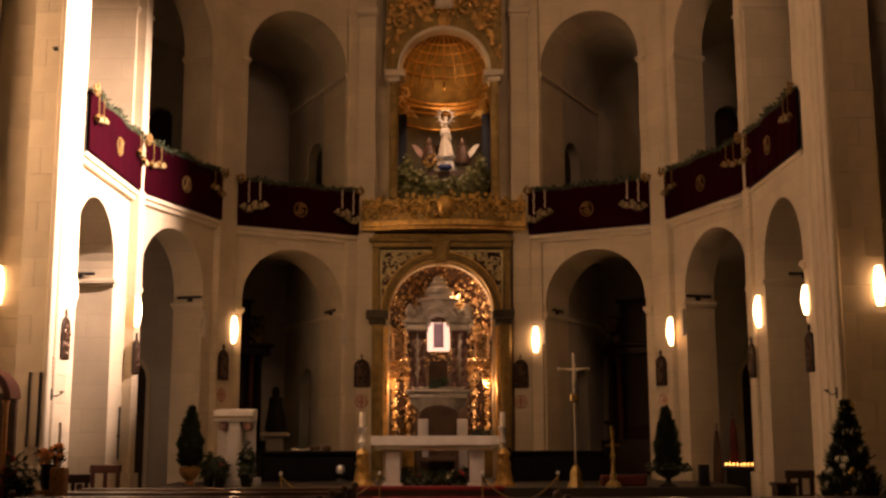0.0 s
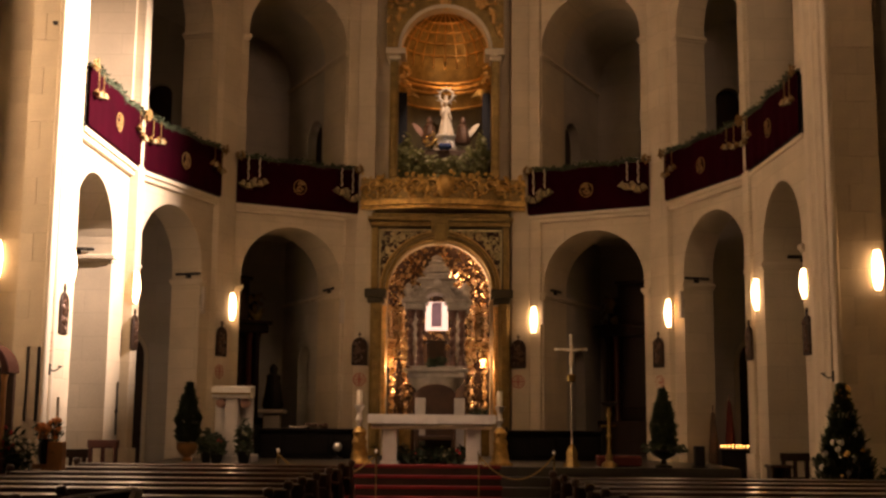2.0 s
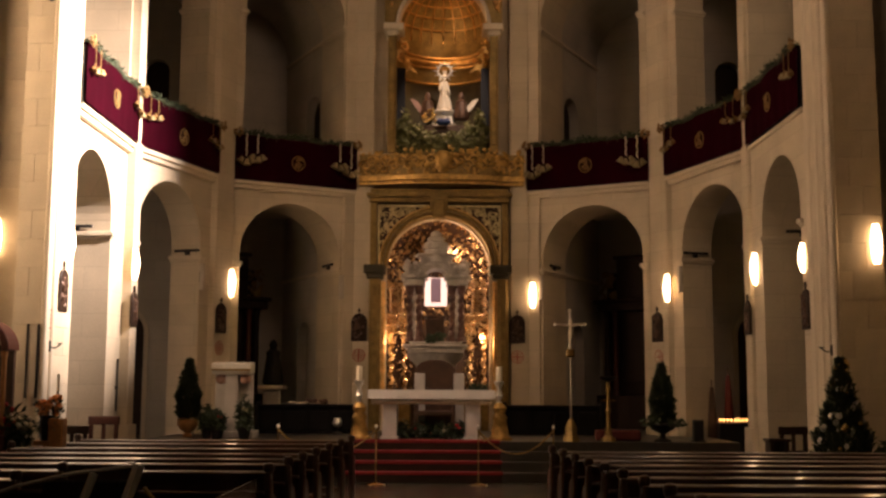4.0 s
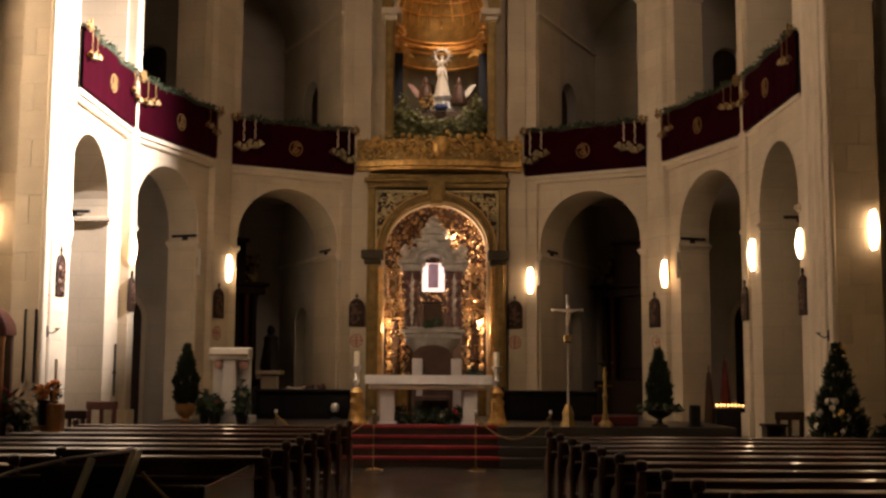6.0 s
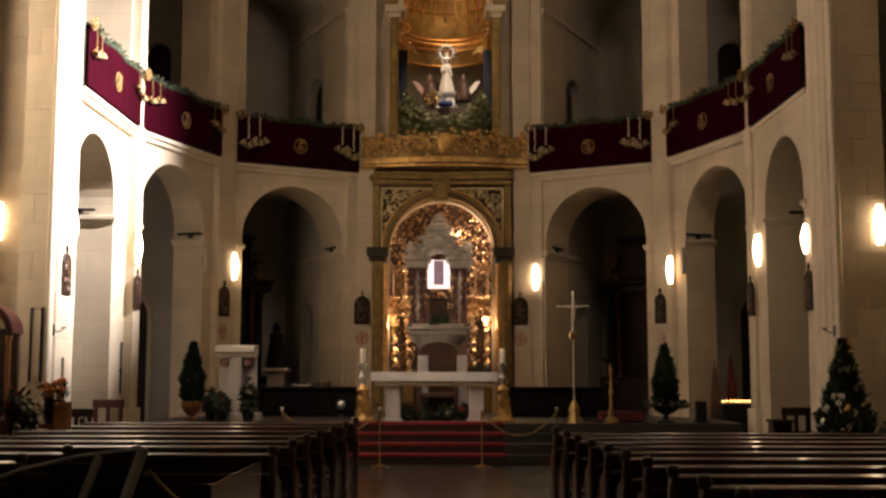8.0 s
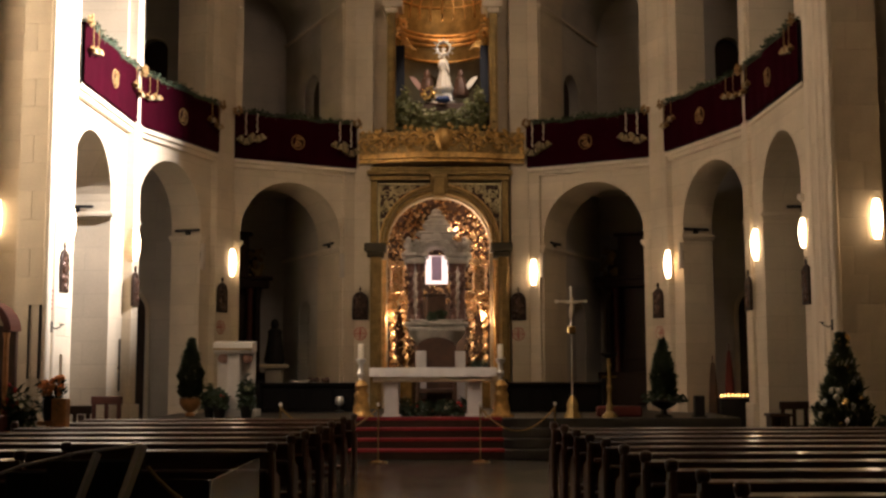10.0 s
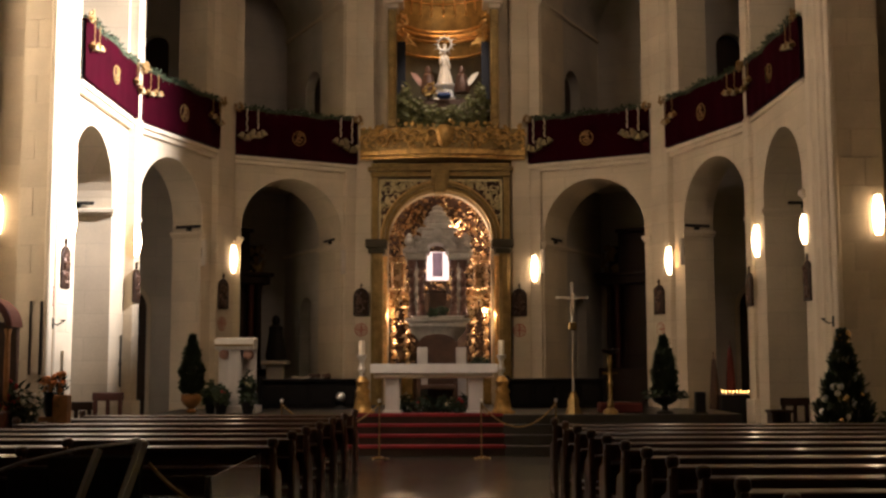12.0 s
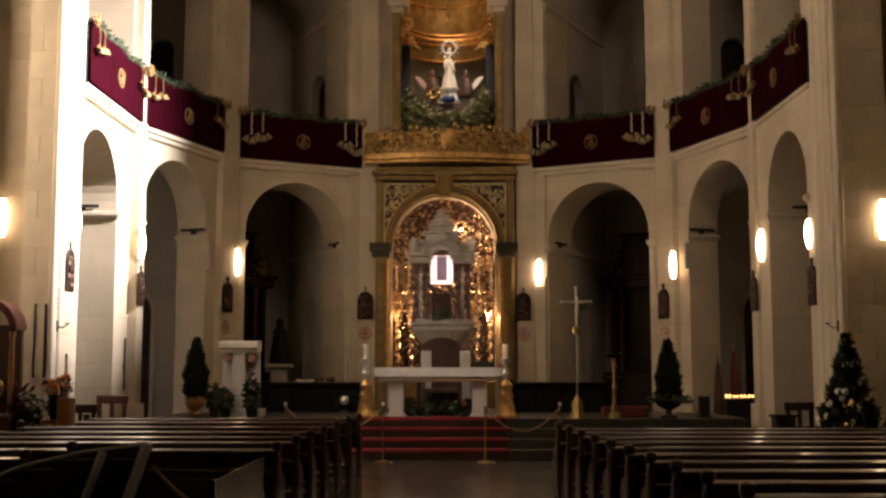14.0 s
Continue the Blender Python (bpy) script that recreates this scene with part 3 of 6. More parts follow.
for i in range(n):
    a0, a1 = [math.pi * k / n for k in (i, i + 1)]
    p0, p1 = [(1.35 * math.cos(a), 1.35 * math.sin(a)) for a in (a0, a1)]
    quad(bm, [(p0[0], p0[1], 0), (p1[0], p1[1], 0), (p1[0], p1[1], 3.75), (p0[0], p0[1], 3.75)])
    for j in range(8):
        e0, e1 = [math.pi / 2 * k / 8 for k in (j, j + 1)]
        q = [(p[0] * math.cos(e), p[1] * math.cos(e), 3.75 + 1.35 * math.sin(e)) for p, e in ((p0, e0), (p1, e0), (p1, e1), (p0, e1))]
        if j == 7:
            q = q[:3]
        quad(bm, q)
bmesh.ops.remove_doubles(bm, verts=bm.verts, dist=1e-3)
part("shell", bm, OLIVE_WOOD, niche, smooth=True)
bm = bmesh.new()


def on_shell(rnd):
    a, z = rnd.uniform(0.12, math.pi - 0.12), rnd.uniform(2.45, 5.02)
    k = 1.31 if z < 3.75 else 1.31 * math.sqrt(max(1 - ((z - 3.75) / 1.35) ** 2, 0.02))
    return (k * math.cos(a), k * math.sin(a), z)


carving(bm, 1150, on_shell, 0.05, 5)
tagged(part("relief", bm, NICHE_GOLD, niche, "crowded carved leaves and scrolls", smooth=True), kind="stuff")
for s in (-1, 1):
    for k, (x, y) in enumerate(((1.08, 0.3), (0.78, 0.62))):
        bm = bmesh.new()
        tube(bm, [(s * x + 0.03 * math.cos(i * 0.9), y + 0.03 * math.sin(i * 0.9), 0.6 + 1.42 * i / 36) for i in range(37)], 0.066, 8)
        part("twisted_column", bm, NICHE_GOLD, niche, smooth=True)
        bm = bmesh.new()
        lathe(bm, [(0.08, 2.0), (0.11, 2.03), (0.085, 2.07), (0.12, 2.18), (0.15, 2.24)], 10, Matrix.Translation((s * x, y, 0)), 0.14, 5)
        box(bm, s * x - 0.17, s * x + 0.17, y - 0.17, y + 0.17, 2.24, 2.29)
        box(bm, s * x - 0.13, s * x + 0.13, y - 0.13, y + 0.13, 2.29, 2.42)
        for k_ in (-0.09, 0.0, 0.09):
            box(bm, s * x + k_ - 0.025, s * x + k_ + 0.025, y - 0.15, y - 0.13, 2.3, 2.41)
        box(bm, s * x - 0.19, s * x + 0.19, y - 0.19, y + 0.19, 2.42, 2.49)
        part("capital", bm, NICHE_GOLD, niche, bevel=0.01)
        part("plinth", boxes((s * x - 0.15, s * x + 0.15, y - 0.15, y + 0.15, 0, 0.6)), OLD_GOLD, niche, bevel=0.015)
    part("entablature", boxes((s * 0.93 - 0.36, s * 0.93 + 0.3, 0.12, 0.85, 2.49, 2.55), (s * 0.93 - 0.32, s * 0.93 + 0.26, 0.18, 0.85, 2.55, 2.66), (s * 0.93 - 0.38, s * 0.93 + 0.32, 0.1, 0.85, 2.66, 2.71)), NICHE_GOLD, niche, bevel=0.012)
    # upper storey: a small niche between two colonnettes, under a moulded cap
    for k_ in (-0.15, 0.15):
        bm = bmesh.new()
        lathe(bm, [(0.05, 2.71), (0.035, 2.76), (0.045, 2.95), (0.03, 3.2), (0.055, 3.26), (0.055, 3.3)], 8, Matrix.Translation((s * 0.98 + k_, 0.34, 0)))
        part("colonnette", bm, NICHE_GOLD, niche, smooth=True)
    part("attic_block", boxes((s * 0.98 - 0.13, s * 0.98 + 0.13, 0.42, 0.8, 2.71, 3.3)), NICHE_GOLD, niche)
    part("attic_cap", boxes((s * 0.98 - 0.24, s * 0.98 + 0.22, 0.22, 0.8, 3.3, 3.36), (s * 0.98 - 0.19, s * 0.98 + 0.17, 0.28, 0.8, 3.36, 3.46)), NICHE_GOLD, niche, bevel=0.015)
    # vine up the wall panel behind the columns
    bm = bmesh.new()
    carving(bm, 110, lambda r, s=s: (s * r.uniform(0.6, 1.0), 0.86, r.uniform(0.65, 2.0)), 0.026, 510 + s)
    tagged(part("panel_relief", bm, NICHE_GOLD, niche, "gilt vine relief between the columns", smooth=True), kind="stuff")
    bm = bmesh.new()
    for q in range(9):
        a = radians(20 + 16 * q) if s > 0 else radians(160 - 16 * q)
        tube(bm, [(0.1 + 0.25 * math.cos(a), 0.62, 3.85 + 0.25 * math.sin(a)), (0.1 + (0.7 + 0.12 * (q % 2)) * math.cos(a), 0.55, 3.85 + (0.7 + 0.12 * (q % 2)) * math.sin(a))], lambda t: 0.03 * (1 - 0.8 * t), 5)
    tagged(part("glory_rays", bm, NICHE_GOLD, niche, "gilt rays of a carved glory"), kind="stuff")

# the marble shrine that stands in the niche's mouth
shrine = thing("marble_shrine", (-0.12, 25.0, PRES), "grey carved marble shrine with columns and a tiered crown", "shrine")
bm = boxes((-0.62, 0.62, -0.4, 0.5, 1.3, 1.42), (-0.7, 0.7, -0.46, 0.55, 1.42, 1.5), (-0.55, 0.55, -0.35, 0.45, 1.5, 1.56))
part("base_slab", bm, GREY_MARBLE, shrine, bevel=0.025)
bm = bmesh.new()
lathe(bm, [(0.3, 0.95), (0.36, 1.0), (0.42, 1.12), (0.55, 1.22), (0.6, 1.3)], 20, None, 0.06, 8, 0.7)
part("bowl_foot", bm, GREY_MARBLE, shrine, smooth=True)
part("pedestal", boxes((-0.36, 0.36, -0.3, 0.4, 0.0, 0.95)), GREY_MARBLE, shrine, bevel=0.02)
for s in (-1, 1):
    for y in (-0.22, 0.3):
        for x in (0.36, 0.56) if y < 0 else (0.5,):
            bm = bmesh.new()
            M = Matrix.Translation((s * x, y, 0))
            lathe(bm, [(0.1, 1.56), (0.1, 1.62), (0.075, 1.66), (0.085, 1.7), (0.068, 1.78)], 10, M)
            tube(bm, [(0.02 * math.cos(i * 1.1), 0.02 * math.sin(i * 1.1), 1.76 + 0.9 * i / 24) for i in range(25)], 0.062, 8, M)
            lathe(bm, [(0.06, 2.64), (0.08, 2.68), (0.1, 2.8), (0.12, 2.84)], 10, M)
            part("shrine_column", bm, RED_MARBLE if y < 0 else GREY_MARBLE, shrine, smooth=True)
    bm = boxes((s * 0.47 - 0.24, s * 0.47 + 0.24, -0.38, 0.45, 2.84, 3.0), (s * 0.47 - 0.3, s * 0.47 + 0.3, -0.44, 0.5, 3.0, 3.1))
    part("entablature", bm, GREY_MARBLE, shrine, bevel=0.03)
    bm = bmesh.new()
    scroll(bm, (s * 0.52, -0.2, 3.24), 0.17, 1.3, s, 0.05)
    scroll(bm, (s * 0.3, -0.15, 3.62), 0.13, 1.2, s, 0.045)
    carving(bm, 26, lambda rnd, s=s: (s * rnd.uniform(0.15, 0.72), rnd.uniform(-0.3, 0.1), rnd.uniform(3.1, 3.45)), 0.07, 31 + s)
    part("volute", bm, GREY_MARBLE, shrine, smooth=True)
    bm = bmesh.new()
    lathe(bm, [(0.09, 3.1), (0.1, 3.14), (0.05, 3.18), (0.1, 3.28), (0.11, 3.34), (0.06, 3.42), (0.07, 3.47), (0.015, 3.56)], 12, Matrix.Translation((s * 0.62, -0.3, 0)), 0.06, 6)
    part("urn_finial", bm, GREY_MARBLE, shrine, "carved marble urn", smooth=True)
bm = bmesh.new()
sweep_arch(bm, 0.0, 0.26, 3.0, 0.12, -0.42, 0.3, RM, 16)
sweep_arch(bm, 0.0, 0.36, 3.02, 0.08, -0.48, 0.3, RM, 16)
part("curved_pediment", bm, GREY_MARBLE, shrine, bevel=0.012)
bm = boxes((-0.44, 0.44, -0.25, 0.35, 3.38, 3.46), (-0.36, 0.36, -0.2, 0.3, 3.46, 3.66), (-0.42, 0.42, -0.26, 0.36, 3.66, 3.74), (-0.26, 0.26, -0.15, 0.25, 3.74, 3.9), (-0.31, 0.31, -0.2, 0.3, 3.9, 3.97))
part("tiered_attic", bm, GREY_MARBLE, shrine, bevel=0.025)
bm = bmesh.new()
lathe(bm, [(0.24, 3.95), (0.25, 4.08), (0.16, 4.16), (0.19, 4.24), (0.1, 4.32), (0.12, 4.4), (0.05, 4.48), (0.02, 4.55)], 14, None, 0.08, 6)
part("crown", bm, GREY_MARBLE, shrine, smooth=True)
bm = bmesh.new()
lathe(bm, [(0.02, 0), (0.1, 0.01), (0.12, 0.03), (0.09, 0.05), (0.02, 0.055)], 16, Matrix.Translation((0, -0.29, 3.56)) @ Matrix.Rotation(radians(90), 4, "X"))
part("rosette", bm, WHITE_MARBLE, shrine, smooth=True)
# emission stands in for light coming through this curtain from behind
part("lit_panel", boxes((-0.25, 0.25, 0.34, 0.38, 2.42, 3.1)), NICHE_GLOW, shrine, "white curtain in the shrine opening, glowing by itself")
bm = bmesh.new()
for i in range(7):
    tube(bm, [(-0.1 + 0.033 * i, 0.3, 2.5), (-0.1 + 0.033 * i, 0.3, 3.08)], 0.017, 6)
part("violet_drape", bm, LILAC, shrine, "pleated violet drape", smooth=True)
part("tabernacle", boxes((-0.2, 0.2, -0.2, 0.3, 1.56, 2.1), (-0.24, 0.24, -0.24, 0.3, 2.1, 2.16)), OLIVE_WOOD, shrine, "dark bronze tabernacle", bevel=0.02)
bm = bmesh.new()
carving(bm, 30, lambda rnd: (rnd.uniform(-0.2, 0.2), rnd.uniform(-0.42, -0.25), rnd.uniform(1.56, 1.75)), 0.06, 41)
part("flower_spray", bm, LEAF, shrine)

# stretch the shrine's storeys to fit their heights in the camera's view
for ob in shrine.children:
    for v in ob.data.vertices:
        v.co.z = float(np.interp(v.co.z, (0, 0.95, 1.3, 1.56, 2.84, 3.1, 3.4, 3.95, 4.5), (0, 1.25, 1.72, 1.98, 3.2, 3.44, 3.68, 4.08, 4.46)))

# presidential seat between two white blocks
seat = thing("celebrant_chair", (-0.12, 24.1, PRES), "tall dark wooden chair with an arched back", "chair")
bm = bmesh.new()
prism(bm, [(-0.42, 0), (0.42, 0), (0.42, 1.35)] + [(0.42 * math.cos(math.pi * i / 12), 1.35 + 0.22 * math.sin(math.pi * i / 12)) for i in range(1, 12)] + [(-0.42, 1.35)], 0, 0.08, Matrix.Rotation(radians(90), 4, "X"))
part("backrest", bm, OLIVE_WOOD, seat, bevel=0.015)
part("chair_seat", boxes((-0.36, 0.36, -0.55, -0.08, 0.4, 0.5)), OLIVE_WOOD, seat, bevel=0.02)
for s in (-1, 1):
    part("armrest", boxes((s * 0.38 - 0.04, s * 0.38 + 0.04, -0.55, -0.08, 0.0, 0.72)), OLIVE_WOOD, seat, bevel=0.012)
for x in (-0.52, 0.3):
    p = thing("marble_block", (x - 0.03, 24.0, PRES), "upright white marble block beside the chair", "block", "marble blocks")
    part("shaft", boxes((0, 0.22, -0.12, 0.12, 0.06, 1.28)), WHITE_MARBLE, p, bevel=0.012)
    part("foot", boxes((-0.03, 0.25, -0.15, 0.15, 0, 0.06)), WHITE_MARBLE, p, bevel=0.01)

# carved gallery front under the upper niche
front = thing("gilded_gallery_front", (0.0, 25.85, SLAB), "carved gilded gallery front with scrolls", "gallery front")
n = 24
outline = [(-1.92 + 3.84 * i / n, 0) for i in range(n + 1)]


def bulge(x):
    return -0.3 * max(0, 1 - (x / 1.5) ** 2)


bm = bmesh.new()
for z0, z1, grow in ((0.12, 0.2, 0.0), (0.2, 0.33, 0.07)):
    pts = [(x, bulge(x) - grow) for x, _ in outline] + [(1.92, 0.4), (-1.92, 0.4)]
    prism(bm, pts, z0, z1)
part("moulding", bm, MUTED_GOLD, front, bevel=0.012)
bm = bmesh.new()
pts = [(x, bulge(x) + 0.06) for x, _ in outline] + [(1.92, 0.4), (-1.92, 0.4)]
prism(bm, pts, 0.33, 0.86)
part("parapet", bm, OLD_GOLD, front)
bm = bmesh.new()
rnd = random.Random(3)
for k in range(-5, 6):
    x = k * 0.34
    for h in (-1, 1):
        scroll(bm, (x + h * 0.08, bulge(x) + 0.02, 0.62 + 0.05 * h), 0.15, 1.3, h * (1 if k % 2 else -1), 0.032)
carving(bm, 170, lambda r: (lambda x: (x, bulge(x) + 0.03, r.uniform(0.36, 0.9 + 0.13 * math.cos(x * 3) ** 2)))(r.uniform(-1.88, 1.88)), 0.055, 8)
tagged(part("scroll_relief", bm, MUTED_GOLD, front, "gilt scrolls and leaves", smooth=True), kind="stuff")
bm = bmesh.new()
lathe(bm, [(0.04, 0.0), (0.14, 0.08), (0.19, 0.22), (0.2, 0.4), (0.1, 0.52)], 10, Matrix.Translation((0.02, -0.3, 0.36)), 0.16, 7, 0.5)
part("cartouche", bm, MUTED_GOLD, front, smooth=True)

# upper niche with a coffered half dome
up = thing("upper_niche", (0.02, 26.3, SLAB), "gilded upper niche with a coffered half dome", "niche")
bm = bmesh.new()
n, R = 20, 1.15
for i in range(n):
    a0, a1 = [math.pi * k / n for k in (i, i + 1)]
    p0, p1 = [(R * math.cos(a), R * math.sin(a)) for a in (a0, a1)]
    quad(bm, [(*p0, 0.9), (*p1, 0.9), (*p1, 4.0), (*p0, 4.0)])
    for j in range(8):
        e0, e1 = [math.pi / 2 * k / 8 for k in (j, j + 1)]
        q = [(p[0] * math.cos(e), p[1] * math.cos(e), 4.0 + R * math.sin(e)) for p, e in ((p0, e0), (p1, e0), (p1, e1), (p0, e1))]
        quad(bm, q[:3] if j == 7 else q)
bmesh.ops.remove_doubles(bm, verts=bm.verts, dist=1e-3)
part("half_dome", bm, OLD_GOLD, up, smooth=True)
for i in range(1, 12):
    a = math.pi * i / 12
    bm = bmesh.new()
    tube(bm, [(R * 0.985 * math.cos(a) * math.cos(e), R * 0.985 * math.sin(a) * math.cos(e), 4.0 + R * 0.985 * math.sin(e)) for e in [math.pi / 2 * k / 10 * 0.96 for k in range(11)]], lambda t: 0.028 * (1 - 0.5 * t), 6)
    part("dome_rib", bm, GOLD, up, smooth=True)
for e in (0.28, 0.55, 0.8, 1.05):
    bm = bmesh.new()
    tube(bm, [(R * 0.985 * math.cos(e) * math.cos(a), R * 0.985 * math.cos(e) * math.sin(a), 4.0 + R * 0.985 * math.sin(e)) for a in [math.pi * k / 24 for k in range(25)]], 0.022, 6)
    part("dome_ring", bm, GOLD, up, smooth=True)
bm = bmesh.new()
for z, r, k in ((3.35, 1.08, 0.045), (3.46, 1.04, 0.06), (3.57, 1.0, 0.04), (2.95, 1.11, 0.03)):
    tube(bm, [(r * math.cos(a), r * math.sin(a), z) for a in [math.pi * i / 28 for i in range(29)]], k, 8)
part("niche_cornice", bm, GOLD, up, smooth=True)
for s in (-1, 1):
    bm = boxes((s * 1.2 - 0.1, s * 1.2 + 0.1, -0.42, -0.05, 0.9, 3.72))
    box(bm, s * 1.2 - 0.06, s * 1.2 + 0.06, -0.46, -0.4, 1.1, 3.5)
    part("niche_pilaster", bm, OLD_GOLD, up, bevel=0.012)
    bm = boxes((s * 1.2 - 0.15, s * 1.2 + 0.15, -0.48, 0, 3.72, 3.84), (s * 1.17 - 0.24, s * 1.17 + 0.24, -0.56, 0.1, 3.84, 4.0))
    part("niche_capital", bm, IVORY, up, "pale gilt capital", bevel=0.02)
    bm = boxes((s * 1.0 - 0.1, s * 1.0 + 0.1, -0.02, 0.1, 0.95, 3.05))
    part("dark_hanging", bm, BLACK_CLOTH, up, "dark cloth hanging at the niche edge")
    bm = bmesh.new()
    carving(bm, 26, lambda r, s=s: (s * r.uniform(0.86, 1.03), r.uniform(-0.08, 0.2), r.uniform(2.98, 3.72)), 0.055, 60 + s)
    for j in range(4):
        tube(bm, [(s * 1.0, 0.02, 3.0 + 0.035 * j), (s * 0.8, 0.0, 3.02 + 0.04 * j), (s * (0.62 + 0.04 * j), 0.0, 2.94 + 0.045 * j)], lambda t: 0.03 * (1 - 0.7 * t), 6)
    # lit north bracket in bright gilding, dimmer south one in a duller tone
    tagged(part("carved_bracket", bm, GOLD if s < 0 else MUTED_GOLD, up, "gilt carved bracket", smooth=True), kind="stuff")
# olive panels in one dark lining that also holds the niche's shade
bm = bmesh.new()
for i in range(20):
    a0, a1 = [math.pi * k / 20 for k in (i, i + 1)]
    quad(bm, [(1.12 * math.cos(a0), 1.12 * math.sin(a0), 0.92), (1.12 * math.cos(a1), 1.12 * math.sin(a1), 0.92), (1.12 * math.cos(a1), 1.12 * math.sin(a1), 2.9), (1.12 * math.cos(a0), 1.12 * math.sin(a0), 2.9)])
bmesh.ops.remove_doubles(bm, verts=bm.verts, dist=1e-3)
bmesh.ops.solidify(bm, geom=bm.faces[:], thickness=0.015)
part("wainscot", bm, OLIVE_PANEL, up, "olive panel lining, darkened for foliage and shade behind the statue", smooth=True)
bm = bmesh.new()
sweep_arch(bm, 0.0, 1.03, 3.98, 0.09, -0.5, -0.1, RM, 32)
part("niche_archivolt", bm, IVORY, up, "pale gilt arch moulding", bevel=0.01)
bm = bmesh.new()
sweep_arch(bm, 0.0, 1.13, 3.98, 0.16, -0.42, -0.1, RM, 32)
part("outer_archivolt", bm, OLD_GOLD, up, bevel=0.01)
bm = bmesh.new()


def over_arch(rnd):
    while True:
        x, z = rnd.uniform(-1.35, 1.35), rnd.uniform(4.3, 7.0)
        if math.hypot(x, z - 3.98) > 1.33 and abs(x) < 1.38 - 0.25 * max(0, z - 5.4):
            return (x, -0.33, z)


carving(bm, 190, over_arch, 0.09, 77)
for s in (-1, 1):
    scroll(bm, (s * 0.55, -0.38, 5.62), 0.26, 1.5, s, 0.05)
    scroll(bm, (s * 1.05, -0.38, 5.25), 0.2, 1.5, -s, 0.04)
tagged(part("crest", bm, GOLD, up, "carved gilt crest over the niche", smooth=True), kind="stuff")
part("crest_ground", arch_wall(Matrix.Identity(4), -1.4, 1.4, 3.98, 7.2, -0.3, -0.24, [(0.0, 1.2, 3.98, 3.98)]), OLD_GOLD, up)
bm = bmesh.new()
lathe(bm, [(0.06, 0), (0.14, 0.12), (0.16, 0.3), (0.1, 0.45)], 10, Matrix.Translation((0.0, -0.4, 5.0)), 0.1, 5, 0.5)
part("crest_keystone", bm, GOLD, up, smooth=True)
part("crest_shield", boxes((-0.22, 0.22, -0.5, -0.36, 5.55, 6.0)), IVORY, up, "pale shield", bevel=0.05)
part("niche_floor", boxes((-1.2, 1.2, -0.3, 1.15, 0.86, 0.92)), OLIVE_WOOD, up)

# statue group: plain shapes
bm = bmesh.new()
lathe(bm, [(0.26, 0.0), (0.25, 0.06), (0.2, 0.25), (0.15, 0.42), (0.12, 0.54), (0.15, 0.64), (0.15, 0.72), (0.08, 0.79), (0.05, 0.82)], 20, None, 0.13, 7, 0.75)
lathe(bm, [(0.05, 0.81), (0.075, 0.87), (0.08, 0.93), (0.06, 0.99), (0.075, 1.0), (0.09, 1.06), (0.06, 1.06), (0.03, 1.09)], 14, None, 0.05, 6, 0.9)
for k in range(9):
    a = math.pi * (1.05 + 0.9 * k / 8)
    tube(bm, [(0.12 * math.cos(a), 0.09 * math.sin(a), 0.68), (0.15 * math.cos(a + 0.1), 0.13 * math.sin(a + 0.1), 0.4), (0.25 * math.cos(a - 0.05), 0.2 * math.sin(a - 0.05), 0.02)], 0.018, 5)
blob(bm, (-0.13, -0.12, 0.62), (0.07, 0.07, 0.14), None, 0.3, 8, 5)
blob(bm, (-0.14, -0.15, 0.8), (0.045, 0.045, 0.05), None, 0, 8, 5)
blob(bm, (0.13, -0.1, 0.55), (0.05, 0.05, 0.18), None, -0.4, 8, 5)
solid("madonna_statue", bm, IVORY, "pale plain statue on a dark stepped pedestal", "statue", smooth=True, at=Matrix.Translation((0.05, 26.65, 8.3)) @ Matrix.Diagonal((0.68, 0.8, 0.92, 1)))
bm = bmesh.new()
lathe(bm, [(0.36, 0), (0.38, 0.05), (0.28, 0.1), (0.25, 0.25), (0.31, 0.32), (0.33, 0.36), (0.24, 0.42)], 16, None, 0.05, 8, 0.8)
solid("statue_pedestal", bm, SILVER, "stepped silvered pedestal under the statue", "pedestal", smooth=True, at=(0.05, 26.65, 7.88))
bm = bmesh.new()
carving(bm, 24, lambda r: (r.uniform(-0.16, 0.16), r.uniform(-0.06, 0.06), r.uniform(0.04, 0.36)), 0.05, 95)
tagged(solid("gilt_lamp_cluster", bm, BRASS, "small gilt lamp cluster beside the pedestal", "ornament", smooth=True, at=(-0.3, 26.25, 7.86)))
halo = thing("radiant_halo", (0.05, 26.52, 9.25), "silver ring of rays behind the statue head", "halo")
bm = bmesh.new()
tube(bm, [(0.16 * math.cos(a), 0, 0.16 * math.sin(a)) for a in [math.pi * 2 * i / 24 for i in range(25)]], 0.032, 6)
part("ring", bm, SILVER, halo, smooth=True)
for i in range(12):
    a = math.pi * 2 * i / 12
    bm = bmesh.new()
    tube(bm, [(0.16 * math.cos(a), 0, 0.16 * math.sin(a)), (0.28 * math.cos(a), 0, 0.28 * math.sin(a))], lambda t: 0.022 * (1 - t) + 0.003, 5)
    part("ray", bm, SILVER, halo)
